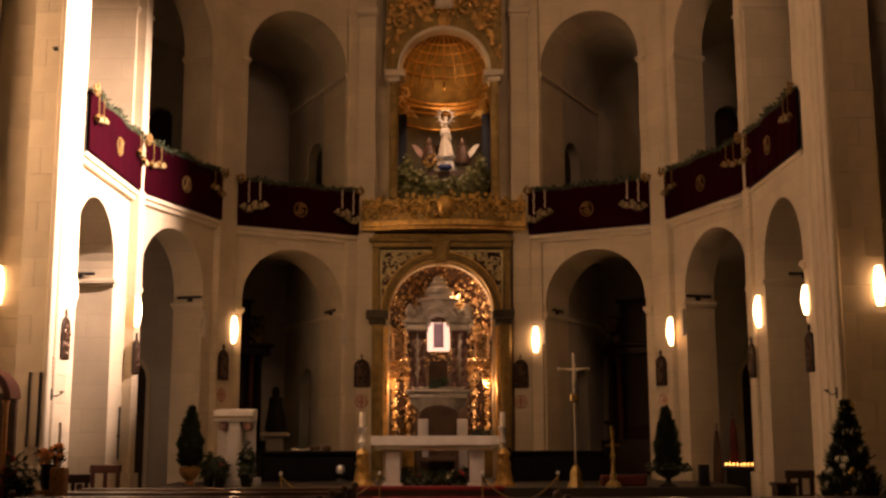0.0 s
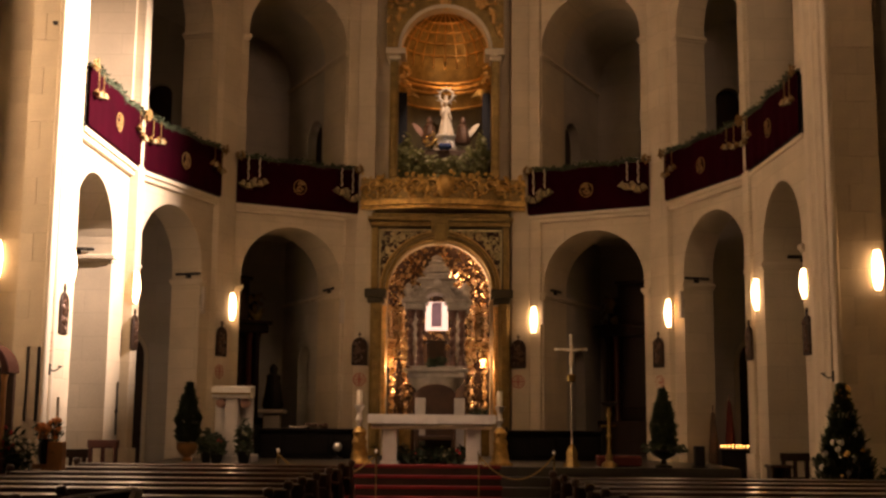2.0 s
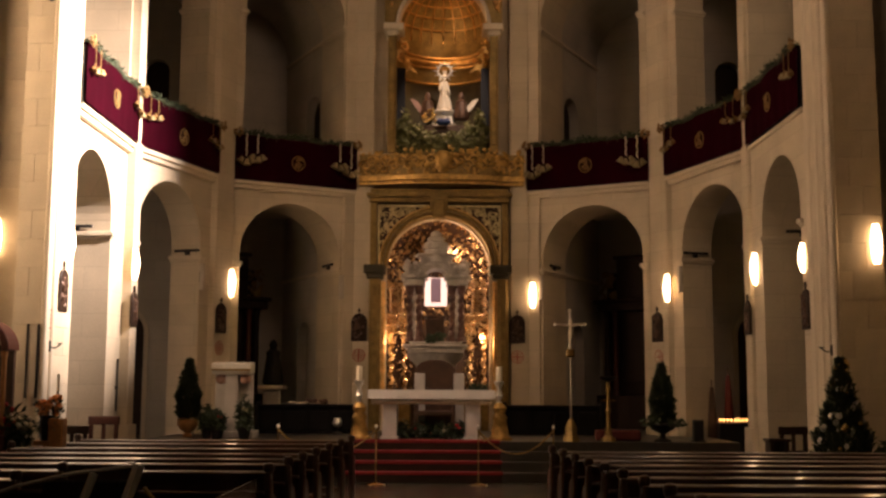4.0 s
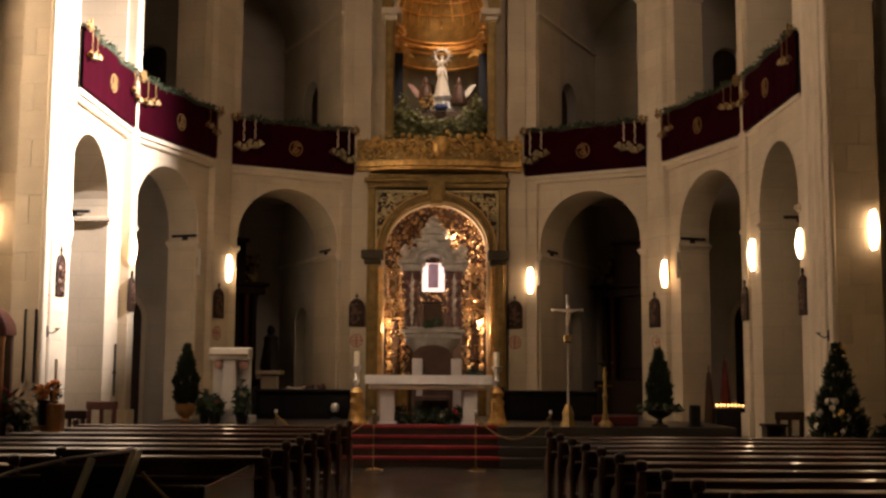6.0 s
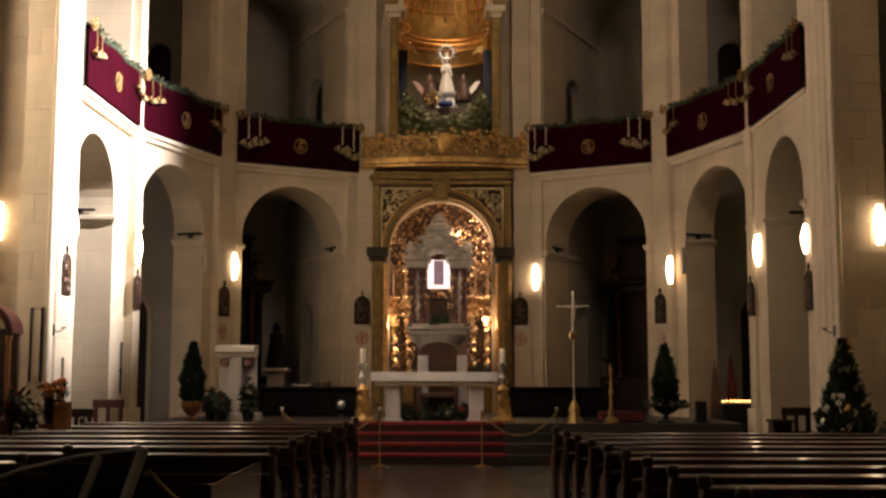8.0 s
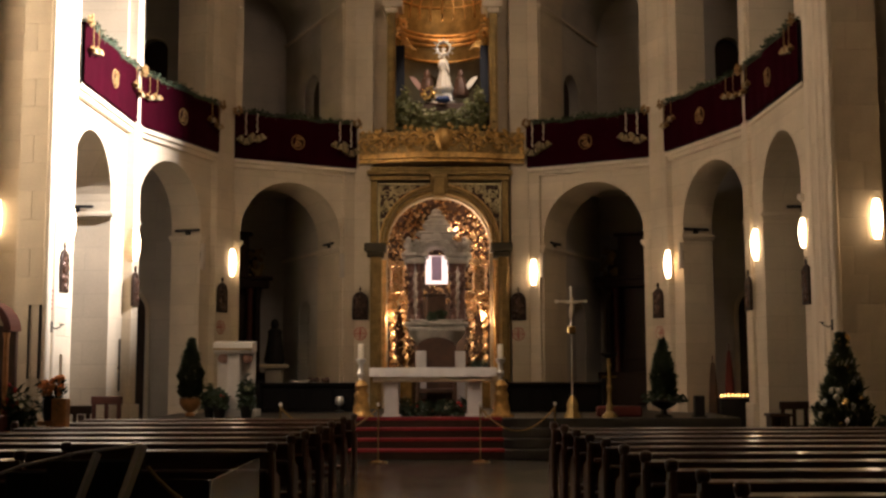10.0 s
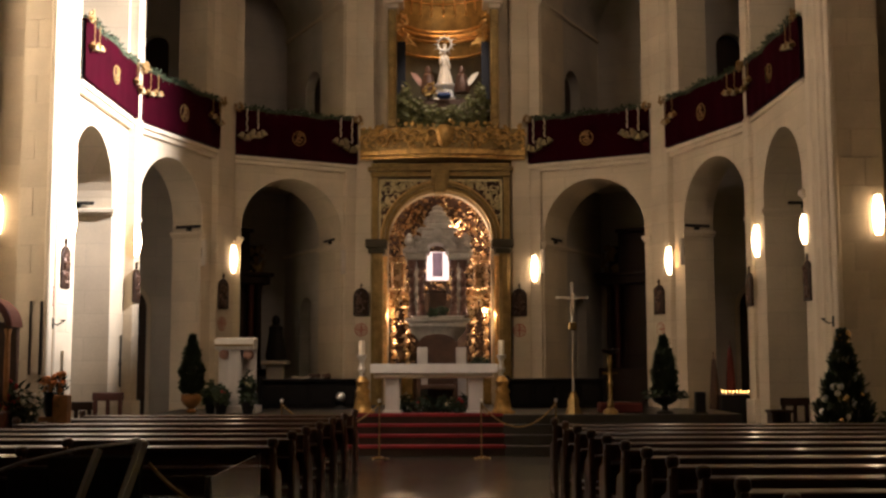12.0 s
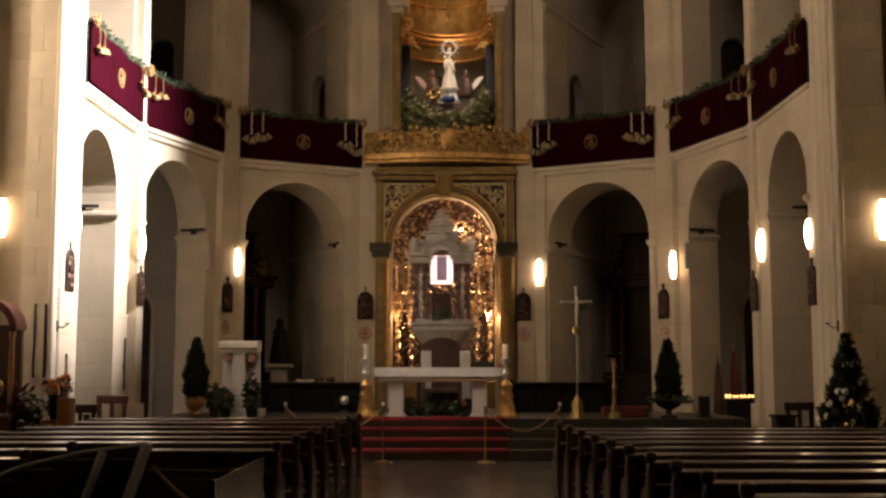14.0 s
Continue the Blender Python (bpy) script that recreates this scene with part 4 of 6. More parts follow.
for s in (-1, 1):
    bm = bmesh.new()
    lathe(bm, [(0.17, 0), (0.19, 0.1), (0.14, 0.3), (0.13, 0.42), (0.06, 0.48), (0.075, 0.57), (0.03, 0.66)], 12, None, 0.08, 5)
    body = len(bm.faces)
    n = 10
    edge = [(s * (0.1 + 0.32 * i / n), 0.12 + 0.3 * (i / n) ** 0.8 + 0.07 * math.sin(math.pi * i / n), 0.12 + 0.36 * (i / n) ** 1.5 - 0.02 * math.sin(math.pi * i / n)) for i in range(n + 1)]
    top, low = [], []
    for x, za, zb in edge:
        top.append([bm.verts.new((x, y, za + 0.08)) for y in (-0.02, 0.02)])
        low.append([bm.verts.new((x, y, zb + 0.02)) for y in (-0.02, 0.02)])
    for i in range(n):
        for k in (0, 1):
            bm.faces.new((top[i][k], top[i + 1][k], low[i + 1][k], low[i][k]))
        bm.faces.new((top[i][0], top[i + 1][0], top[i + 1][1], top[i][1]))
        bm.faces.new((low[i][0], low[i + 1][0], low[i + 1][1], low[i][1]))
    bm.faces.index_update()
    for f in bm.faces:
        f.material_index = 1 if f.index >= body else 0
    ob = solid("angel_statue", bm, BRONZE, "kneeling winged figure of dark gilt wood", "statue", "angel statues", smooth=True, at=(s * 0.4 + 0.05, 26.5, 8.05))
    ob.data.materials.append(IVORY if s > 0 else PINK_PANEL)
solid("blue_cushion", boxes((-0.17, 0.17, -0.1, 0.1, 0, 0.15)), BLUE_ROBE, "deep blue cushion at the statue foot", "cushion", bevel=0.06, at=(0.03, 26.2, 7.84))
solid("niche_pedestal", boxes((-0.55, 0.55, -0.1, 0.55, 0, 0.75)), OLIVE_WOOD, "dark wooden pedestal among the flowers", "pedestal", bevel=0.02, at=(0.05, 26.45, 7.12))


def plant(name, at, spread, height, leaves, blooms, seed, label, bloom_mat=WHITE_BLOOM, size=0.06, leaf_mat=LEAF):
    """A bank of leaves on stems, with blossoms between."""
    rnd = random.Random(seed)
    ob = thing(name, at, label, "flowers")
    lb, fb = bmesh.new(), bmesh.new()
    for i in range(leaves):
        a, k = rnd.uniform(0, 6.28), math.sqrt(rnd.random())
        x, y = spread[0] * k * math.cos(a), spread[1] * k * math.sin(a)
        z = height * rnd.uniform(0.05, 1) * (1 - 0.45 * k)
        M = Matrix.Translation((x, y, z)) @ Euler((rnd.uniform(-1.2, 1.2), rnd.uniform(-1.2, 1.2), rnd.uniform(0, 6.28))).to_matrix().to_4x4()
        s = size * rnd.uniform(0.6, 1.4)
        quad(lb, [(0, -s * 1.5, 0), (s * 0.4, 0, s * 0.2), (0, s * 1.5, 0), (-s * 0.4, 0, s * 0.2)], M)
    for i in range(blooms):
        a, k = rnd.uniform(0, 6.28), math.sqrt(rnd.random())
        z = height * rnd.uniform(0.5, 1.05) * (1 - 0.4 * k)
        s = size * rnd.uniform(0.5, 0.9)
        blob(fb, (spread[0] * k * math.cos(a), spread[1] * k * math.sin(a), z), (s, s, s * 0.7), None, rnd.uniform(0, 3), 6, 3)
    tube(lb, [(0, 0, -0.02), (0, 0, height * 0.5)], 0.02, 5)
    part("foliage", lb, leaf_mat, ob)
    if blooms:
        part("blossoms", fb, bloom_mat, ob)
    else:
        fb.free()
    return ob


for i, (x, h, sp) in enumerate(((-0.88, 1.15, 0.2), (-0.6, 0.8, 0.28), (-0.2, 0.6, 0.34), (0.25, 0.6, 0.34), (0.62, 0.85, 0.28), (0.9, 1.2, 0.2))):
    plant("flower_bank", (x, 26.1, 7.12), (sp, 0.2), h, 460, 12, 90 + i, "pale feathery fern and blossoms banked below the statue", bloom_mat=CREAM_BLOOM, size=0.06, leaf_mat=PALE_LEAF)

# ---- gallery drapes ----
for (s, b), (M, L) in BAYS.items():
    ob = thing("gallery_drape", M @ Matrix.Translation((0, 0, SLAB)), "crimson velvet drape with gilt emblem, hung over the gallery rail", "drape", "gallery drapes")
    bm = bmesh.new()
    rows = []
    n = 40
    rnd = random.Random(7)
    ph = rnd.uniform(0, 6)
    for z in (0.04, 0.3, 0.6, 0.9, 1.03):
        rows.append([bm.verts.new((0.02 + (L - 0.04) * i / n, -0.05 - 0.007 * math.sin(i * 1.15 + ph) * (1.1 - z) - 0.008 * math.sin(i * 0.41), z)) for i in range(n + 1)])
    rows.append([bm.verts.new((v.co.x, 0.06, 1.03)) for v in rows[-1]])
    for r0, r1 in zip(rows, rows[1:]):
        for i in range(n):
            bm.faces.new((r0[i], r0[i + 1], r1[i + 1], r1[i]))
    part("cloth", bm, VELVET, ob, smooth=True)
    bm = boxes((0.02, L - 0.02, 0.0, 0.05, 0.0, 1.0))
    part("rail_panel", bm, IRON, ob)
    bm = bmesh.new()
    tube(bm, [(L * 0.5 + 0.15 * math.cos(a), -0.075, 0.5 + 0.16 * math.sin(a)) for a in [math.pi * 2 * i / 24 for i in range(25)]], 0.014, 6)
    carving(bm, 16, lambda r: (L * 0.5 + r.uniform(-0.07, 0.07), -0.078, 0.5 + r.uniform(-0.1, 0.1)), 0.03, 23)
    scroll(bm, (L * 0.5, -0.1, 0.55), 0.09, 1.0, 1, 0.018)
    scroll(bm, (L * 0.5, -0.1, 0.43), 0.08, 1.0, -1, 0.018)
    part("emblem", bm, EMBLEM, ob, "round gilt emblem", smooth=True)
    # garland along the rail: many short needles
    ob = thing("garland", M @ Matrix.Translation((0, -0.02, SLAB + 1.04)), "dark green fir garland along the gallery rail", "garland", "garlands")
    bm = bmesh.new()
    rnd = random.Random(19)
    for i in range(520):
        u = rnd.uniform(0.1, L - 0.1)
        T = Matrix.Translation((u, rnd.uniform(-0.05, 0.05), 0.03 + 0.03 * math.sin(u * 5) + rnd.uniform(-0.03, 0.05))) @ Euler((rnd.uniform(0, 6.3), rnd.uniform(0, 6.3), 0)).to_matrix().to_4x4()
        quad(bm, [(-0.008, 0, 0), (0.008, 0, 0), (0.012, 0, 0.09), (-0.012, 0, 0.09)], T)
    tube(bm, [(0.1 + (L - 0.2) * i / 16, 0, 0.02 + 0.03 * math.sin(i)) for i in range(17)], 0.035, 6)
    part("needles", bm, GREEN, ob)
    # bells on ribbons, and a bow at each end
    for e, us in ((0, (0.24, 0.5)), (1, (L - 0.48, L - 0.2))):
        for k, u in enumerate(us):
            drop = 0.5 if (k == 0) == (e == 0) else 0.42
            if e == 1:
                drop = 0.42 if k == 0 else 0.55
            bell = thing("bell_pendant", M @ Matrix.Translation((u, -0.12, SLAB + 1.0)) @ Matrix.Scale(1.0 if b == "A" else 0.68, 4), "small silver gilt bells on a pale ribbon", "ornament", "bell pendants")
            bm = bmesh.new()
            tube(bm, [(0.012 * math.sin(j * 1.7), 0, 0.06 - (drop + 0.02) * j / 10) for j in range(11)], 0.016, 6)
            part("ribbon", bm, IVORY if b == "A" else EMBLEM, bell)
            for q, (dx, tilt) in enumerate(((-0.07, 0.5), (0.07, -0.5), (0.0, 0.0))):
                bm = bmesh.new()
                lathe(bm, [(0.015, 0.02), (0.045, -0.0), (0.06, -0.07), (0.085, -0.12), (0.08, -0.125), (0.01, -0.08)], 10, Matrix.Translation((dx * 1.3, -0.02 * q, -drop - (0.05 if q == 2 else 0.0))) @ Matrix.Rotation(tilt, 4, "Y"))
                part("bell", bm, BELL if b == "A" or q == 2 else EMBLEM, bell, smooth=True)
        bow = thing("gilt_bow", M @ Matrix.Translation((0.05 if e == 0 else L - 0.05, -0.08, SLAB + 1.08)), "crumpled gold ribbon bow at the rail end", "bow", "gilt bows")
        bm = bmesh.new()
        for k in range(11):
            a = k * 0.7
            blob(bm, (0.085 * math.cos(a), -0.03 - 0.02 * (k % 3), 0.065 * math.sin(a) - 0.03 * (k % 2)), (0.045, 0.025, 0.03), None, a, 6, 4)
        tagged(part("ribbon_knot", bm, EMBLEM, bow, smooth=True), kind="stuff")

# ---- wall sconces, stations and small wall fittings ----
def on(face, x, z):
    return face @ Matrix.Translation((x, 0, z))


PIER = {s: frame_of((s * 5.74, 16.4), (s * 5.74, 17.9))[0] for s in (-1, 1)}
FACES = {"v4": {s: frame_of((s * 2.0, 25.98), (s * 1.6, 25.98))[0] for s in (-1, 1)},
         "v3": {s: frame_of(side(s, V3A), side(s, V3B))[0] for s in (-1, 1)},
         "b_end": {s: BAYS[s, "B"][0] @ Matrix.Translation((BAYS[s, "B"][1], 0, 0)) for s in (-1, 1)},
         "c_end": {s: BAYS[s, "C"][0] @ Matrix.Translation((BAYS[s, "C"][1], -0.04, 0)) for s in (-1, 1)},
         "pier": PIER, "c_wall": {s: BAYS[s, "C"][0] @ Matrix.Translation((0, 0.02, 0)) for s in (-1, 1)},
         "nave": {-1: Matrix.Translation((-6.2, 16.87, 0)), 1: Matrix.Translation((6.2, 16.37, 0))}}


def sconce(m):
    ob = thing("wall_sconce", m, "lit half-round alabaster wall sconce on a brass bracket", "wall lamp", "wall sconces")
    bm = bmesh.new()
    n = 10
    pts = [(0.088 * math.cos(math.pi + math.pi * i / n), 0.13 * math.sin(math.pi + math.pi * i / n) - 0.015) for i in range(n + 1)]
    # tapered outline takes the soft halo round the lamp into the shape
    rings = []
    for k in range(9):
        t = -1 + k / 4
        w = 0.5 + 0.5 * math.cos(t * 1.45)
        rings.append([bm.verts.new((x * w, y * w, 0.33 * t)) for x, y in pts])
    for r0, r1 in zip(rings, rings[1:]):
        for i in range(n):
            bm.faces.new((r0[i], r0[i + 1], r1[i + 1], r1[i]))
    bm.faces.new(rings[0]), bm.faces.new(rings[-1])
    part("shade", bm, SCONCE, ob, "glowing alabaster shade", smooth=True)
    part("bracket", boxes((-0.05, 0.05, -0.02, 0.0, -0.34, 0.34)), BRASS, ob)
    return ob


for f, s, x, z in (("v4", 1, -0.11, 3.79), ("b_end", 1, -0.07, 3.79), ("c_wall", 1, 2.85, 3.86), ("c_wall", 1, 0.2, 3.76), ("nave", 1, 0.15, 3.76), ("v3", -1, 0.56, 3.9), ("c_end", -1, -0.12, 3.92), ("pier", -1, 0.8, 3.82), ("nave", -1, -0.5, 3.86)):
    sconce(on(FACES[f][s], x, z) @ Matrix.Scale(0.72 if (f, x) == ("c_wall", 0.2) else 0.88, 4))


def station(m, seed):
    ob = thing("station_plaque", m, "dark arched bronze relief plaque with a small cross on top", "plaque", "station plaques")
    R90 = Matrix.Rotation(radians(90), 4, "X")
    bm = bmesh.new()
    prism(bm, [(-0.18, -0.34), (0.18, -0.34), (0.18, 0.1)] + [(0.18 * math.cos(math.pi * i / 10), 0.1 + 0.2 * math.sin(math.pi * i / 10)) for i in range(1, 10)] + [(-0.18, 0.1)], 0.0, 0.06, R90)
    part("frame", bm, DARK_WOOD, ob, bevel=0.012)
    bm = bmesh.new()
    carving(bm, 22, lambda r: (r.uniform(-0.11, 0.11), -0.065, r.uniform(-0.26, 0.18)), 0.05, seed)
    tagged(part("relief", bm, BRONZE, ob, smooth=True), kind="stuff")
    part("cross", boxes((-0.012, 0.012, -0.05, -0.02, 0.28, 0.42), (-0.04, 0.04, -0.05, -0.02, 0.35, 0.375)), DARK_WOOD, ob)


def painted_cross(m):
    ob = thing("consecration_cross", m, "faded red cross painted in a ring on the stone", "painted mark", "consecration crosses")
    bm = bmesh.new()
    tube(bm, [(0.14 * math.cos(a), -0.004, 0.14 * math.sin(a)) for a in [math.pi * 2 * i / 24 for i in range(25)]], 0.012, 5)
    part("ring", bm, CROSS_RED, ob)
    part("arms", boxes((-0.016, 0.016, -0.008, 0.002, -0.12, 0.12), (-0.12, 0.12, -0.009, 0.002, -0.016, 0.016), (-0.1, 0.1, -0.008, 0.002, 0.05, 0.07), (-0.1, 0.1, -0.008, 0.002, -0.07, -0.05)), CROSS_RED, ob)


k = 0
for f, s, x, z in (("v4", -1, 0.12, 3.05), ("v4", 1, 0.25, 3.03), ("v3", -1, 0.2, 3.14), ("v3", 1, 0.34, 3.0), ("c_end", -1, -0.06, 3.1), ("c_end", 1, -0.04, 3.0), ("pier", -1, 0.6, 3.1), ("c_wall", 1, 0.1, 2.94)):
    station(on(FACES[f][s], x, z), 200 + k)
    if f in ("v4", "v3"):
        painted_cross(on(FACES[f][s], x, z - 0.66))
    k += 1
painted_cross(on(FACES["pier"][-1], 0.16, 2.62))
for s in (-1, 1):
    for b, u in (("A", 2.62), ("B", 2.62)):
        M, L = BAYS[s, b]
        sp = thing("column_loudspeaker", M @ Matrix.Translation((u + 0.02, RECESS[b], 3.95)), "slim pale column loudspeaker on the wall", "loudspeaker", "column loudspeakers")
        part("cabinet", boxes((-0.05, 0.05, -0.1, -0.02, -0.28, 0.28)), LOUD, sp, bevel=0.012)
        part("bracket", boxes((-0.02, 0.02, -0.02, 0.0, -0.1, 0.1)), IRON, sp)
    for b in "ABC":
        M, L = BAYS[s, b]
        uc, r, _, zs = SOUTH_C if (s, b) == (1, "C") else LOWER[b]
        bar = thing("light_bar", M @ Matrix.Translation((uc + r - 0.02, DEEP[b] / 2, zs - 0.12)), "dark flat light bar above the impost", "lamp", "light bars")
        part("housing", boxes((-0.055, 0.0, -0.3, 0.3, 0.0, 0.055)), IRON, bar, bevel=0.015)
        part("bracket", boxes((-0.03, 0.02, -0.05, 0.05, -0.07, 0.002)), IRON, bar)

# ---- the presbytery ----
runner = thing("stair_runner", (0, 20.1, 0), "worn red carpet laid over the four steps", "carpet")
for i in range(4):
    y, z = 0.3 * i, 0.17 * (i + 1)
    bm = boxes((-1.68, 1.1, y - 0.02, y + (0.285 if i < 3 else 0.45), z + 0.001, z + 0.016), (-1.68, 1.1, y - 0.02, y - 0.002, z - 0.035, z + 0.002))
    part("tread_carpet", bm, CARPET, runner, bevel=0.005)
    # riser colour carries the shade on the carpet below each tread
    part("riser_board", boxes((-1.66, 1.08, y - 0.006, y - 0.001, z - 0.165 if i else 0.005, z - 0.02)), DARK_WOOD, runner, "carpet riser, coloured dark for its shade")

altar = thing("altar_table", (-0.175, 21.45, PRES), "white marble altar table under a pale cloth", "altar")
part("mensa", boxes((-1.18, 1.18, 0, 0.9, 0.76, 0.92)), WHITE_MARBLE, altar, "veined marble slab", bevel=0.02)
bm = boxes((-1.2, 1.2, -0.02, 0.92, 0.92, 0.935))
rows = []
n = 48
for z in (0.935, 0.87, 0.765):
    rows.append([bm.verts.new((-1.2 + 2.4 * i / n, -0.024 - 0.009 * math.sin(i * 1.3) * (0.935 - z) / 0.17, z + (0.006 * math.sin(i * 0.7) if z < 0.77 else 0))) for i in range(n + 1)])
for r0, r1 in zip(rows, rows[1:]):
    for i in range(n):
        bm.faces.new((r0[i], r0[i + 1], r1[i + 1], r1[i]))
part("altar_cloth", bm, LINEN, altar, "creased white linen cloth")
part("under_moulding", boxes((-1.14, 1.14, 0.03, 0.87, 0.66, 0.76)), TRIM, altar, "cream moulding under the slab", bevel=0.025)
for s in (-1, 1):
    bm = boxes((s * 0.79 - 0.14, s * 0.79 + 0.14, 0.12, 0.78, 0.06, 0.68), (s * 0.79 - 0.18, s * 0.79 + 0.18, 0.08, 0.82, 0.0, 0.06))
    part("support", bm, WHITE_MARBLE, altar, bevel=0.012)
for i in range(4):
    plant("altar_greenery", (-0.72 + 0.36 * i, 21.75, PRES), (0.2, 0.14), 0.4, 150, 7, 140 + i, "dark green arrangement under the altar table", bloom_mat=RED_BLOOM if i % 2 else CREAM_BLOOM, size=0.055)
plant("altar_posy", (0.72, 21.9, PRES + 0.93), (0.17, 0.12), 0.16, 80, 0, 150, "small green posy on the altar cloth", size=0.04)


def candlestick(x, y):
    ob = thing("altar_candlestick", (x, y, PRES), "tall gilded candlestick with a thick pale candle", "candlestick", "altar candlesticks")
    bm = bmesh.new()
    lathe(bm, [(0.22, 0), (0.22, 0.04), (0.17, 0.08), (0.15, 0.2), (0.12, 0.35), (0.14, 0.42), (0.1, 0.5), (0.13, 0.6), (0.06, 0.7)], 12, None, 0.12, 3)
    part("foot", bm, MUTED_GOLD, ob, smooth=True)
    bm = bmesh.new()
    lathe(bm, [(0.05, 0.68), (0.04, 0.75), (0.075, 0.82), (0.05, 0.88), (0.04, 0.98), (0.085, 1.06), (0.095, 1.1), (0.03, 1.11)], 12)
    part("stem", bm, SILVER, ob, smooth=True)
    bm = bmesh.new()
    lathe(bm, [(0.055, 1.1), (0.055, 1.36), (0.045, 1.375), (0.01, 1.37)], 14)
    part("candle", bm, WAX, ob, "ivory wax candle", smooth=True)


candlestick(-1.54, 21.5), candlestick(1.1, 21.5)

ambo = thing("ambo", (-4.0, 21.9, PRES), "white marble lectern with a square pillar and cloth", "lectern")
part("plinth", boxes((-0.34, 0.45, -0.3, 0.45, 0, 0.14)), WHITE_MARBLE, ambo, bevel=0.015)
part("pillar", boxes((-0.12, 0.12, -0.12, 0.14, 0.14, 1.24)), WHITE_MARBLE, ambo, bevel=0.012)
part("back_panel", boxes((-0.36, 0.37, 0.14, 0.22, 0.14, 1.24)), WHITE_MARBLE, ambo, bevel=0.01)
part("pillar_panel", boxes((-0.075, 0.075, -0.135, -0.118, 0.25, 1.05)), WHITE_MARBLE, ambo, bevel=0.006)
for s in (-1, 1):
    bm = bmesh.new()
    lathe(bm, [(0.03, -0.16), (0.09, -0.12), (0.1, 0), (0.09, 0.12), (0.03, 0.16)], 14, Matrix.Translation((s * 0.23 + 0.01, 0.02, 1.12)) @ Matrix.Rotation(radians(90), 4, "X"))
    part("roundel", bm, PINK_PANEL, ambo, "reddish carved roundel", smooth=True)
T = Matrix.Translation((0.0, 0.0, 1.36)) @ Matrix.Rotation(radians(5), 4, "X")
part("desk", boxes((-0.37, 0.37, -0.2, 0.32, -0.14, 0.06), M=T), WHITE_MARBLE, ambo, bevel=0.012)
part("desk_cloth", boxes((-0.375, 0.375, -0.225, 0.2, 0.062, 0.074), (-0.375, 0.375, -0.232, -0.216, -0.03, 0.074), M=T), LINEN, ambo, "pale cloth over the desk", bevel=0.004)
part("desk_fringe", boxes((-0.37, 0.37, -0.236, -0.22, -0.06, -0.03), M=T), OLD_GOLD, ambo, "dull gold fringe")


def conifer(name, at, h, r, seed, label, pot, needles=2600, power=1.0, swell=4.0):
    """A clipped cone of many small sprays round a trunk."""
    rnd = random.Random(seed)
    ob = thing(name, at, label, "tree")
    bm = bmesh.new()
    for i in range(needles):
        t = rnd.random() ** 1.25
        z = pot + (h - pot) * t
        k = r * (1 - t) ** power * min(1, 0.55 + swell * t) * rnd.uniform(0.72, 1.06) * (1 + 0.1 * math.sin(z * 19 + seed))
        a = rnd.uniform(0, 6.283)
        M = Matrix.Translation((k * math.cos(a), k * math.sin(a), z)) @ Matrix.Rotation(a, 4, "Z") @ Matrix.Rotation(rnd.uniform(0.1, 0.9), 4, "Y") @ Matrix.Rotation(rnd.uniform(-1, 1), 4, "Z")
        s = rnd.uniform(0.6, 1.3)
        quad(bm, [(-0.01, -0.016 * s, 0), (-0.01, 0.016 * s, 0), (0.02, 0.008 * s, 0.085 * s), (0.02, -0.008 * s, 0.085 * s)], M)
    part("foliage", bm, GREEN, ob)
    bm = bmesh.new()
    tube(bm, [(0, 0, pot * 0.5), (0, 0, h * 0.9)], lambda t: 0.03 * (1 - 0.7 * t), 7)
    part("trunk", bm, DARK_WOOD, ob)
    return ob


t1 = conifer("potted_cypress", (-4.93, 22.3, PRES), 1.46, 0.31, 301, "clipped dark cypress in a round gilt pot", 0.36, 3000, 0.85, 1.25)
bm = bmesh.new()
lathe(bm, [(0.09, 0.0), (0.1, 0.03), (0.06, 0.08), (0.15, 0.15), (0.21, 0.25), (0.2, 0.33), (0.23, 0.36), (0.05, 0.35)], 18)
part("pot", bm, TERRACOTTA, t1, "round gilt pot", smooth=True)
t2 = conifer("potted_cypress", (4.14, 21.3, PRES), 1.4, 0.3, 302, "clipped dark cypress in a dark footed urn", 0.34, 3000, 0.85, 1.25)
bm = bmesh.new()
lathe(bm, [(0.16, 0.0), (0.16, 0.03), (0.06, 0.07), (0.05, 0.14), (0.2, 0.22), (0.27, 0.3), (0.26, 0.33), (0.05, 0.32)], 18)
part("urn", bm, IRON, t2, "dark footed urn", smooth=True)
rnd = random.Random(9)
bm = bmesh.new()
for i in range(180):
    a = rnd.uniform(0, 6.28)
    k = rnd.uniform(0.15, 0.42)
    M = Matrix.Translation((k * math.cos(a), k * math.sin(a), rnd.uniform(0.28, 0.42))) @ Euler((rnd.uniform(-1, 1), rnd.uniform(-1, 1), a)).to_matrix().to_4x4()
    quad(bm, [(0, -0.03, 0), (0.07, 0, 0.01), (0, 0.03, 0), (-0.05, 0, 0.01)], M)
part("trailing_leaves", bm, LEAF, t2)
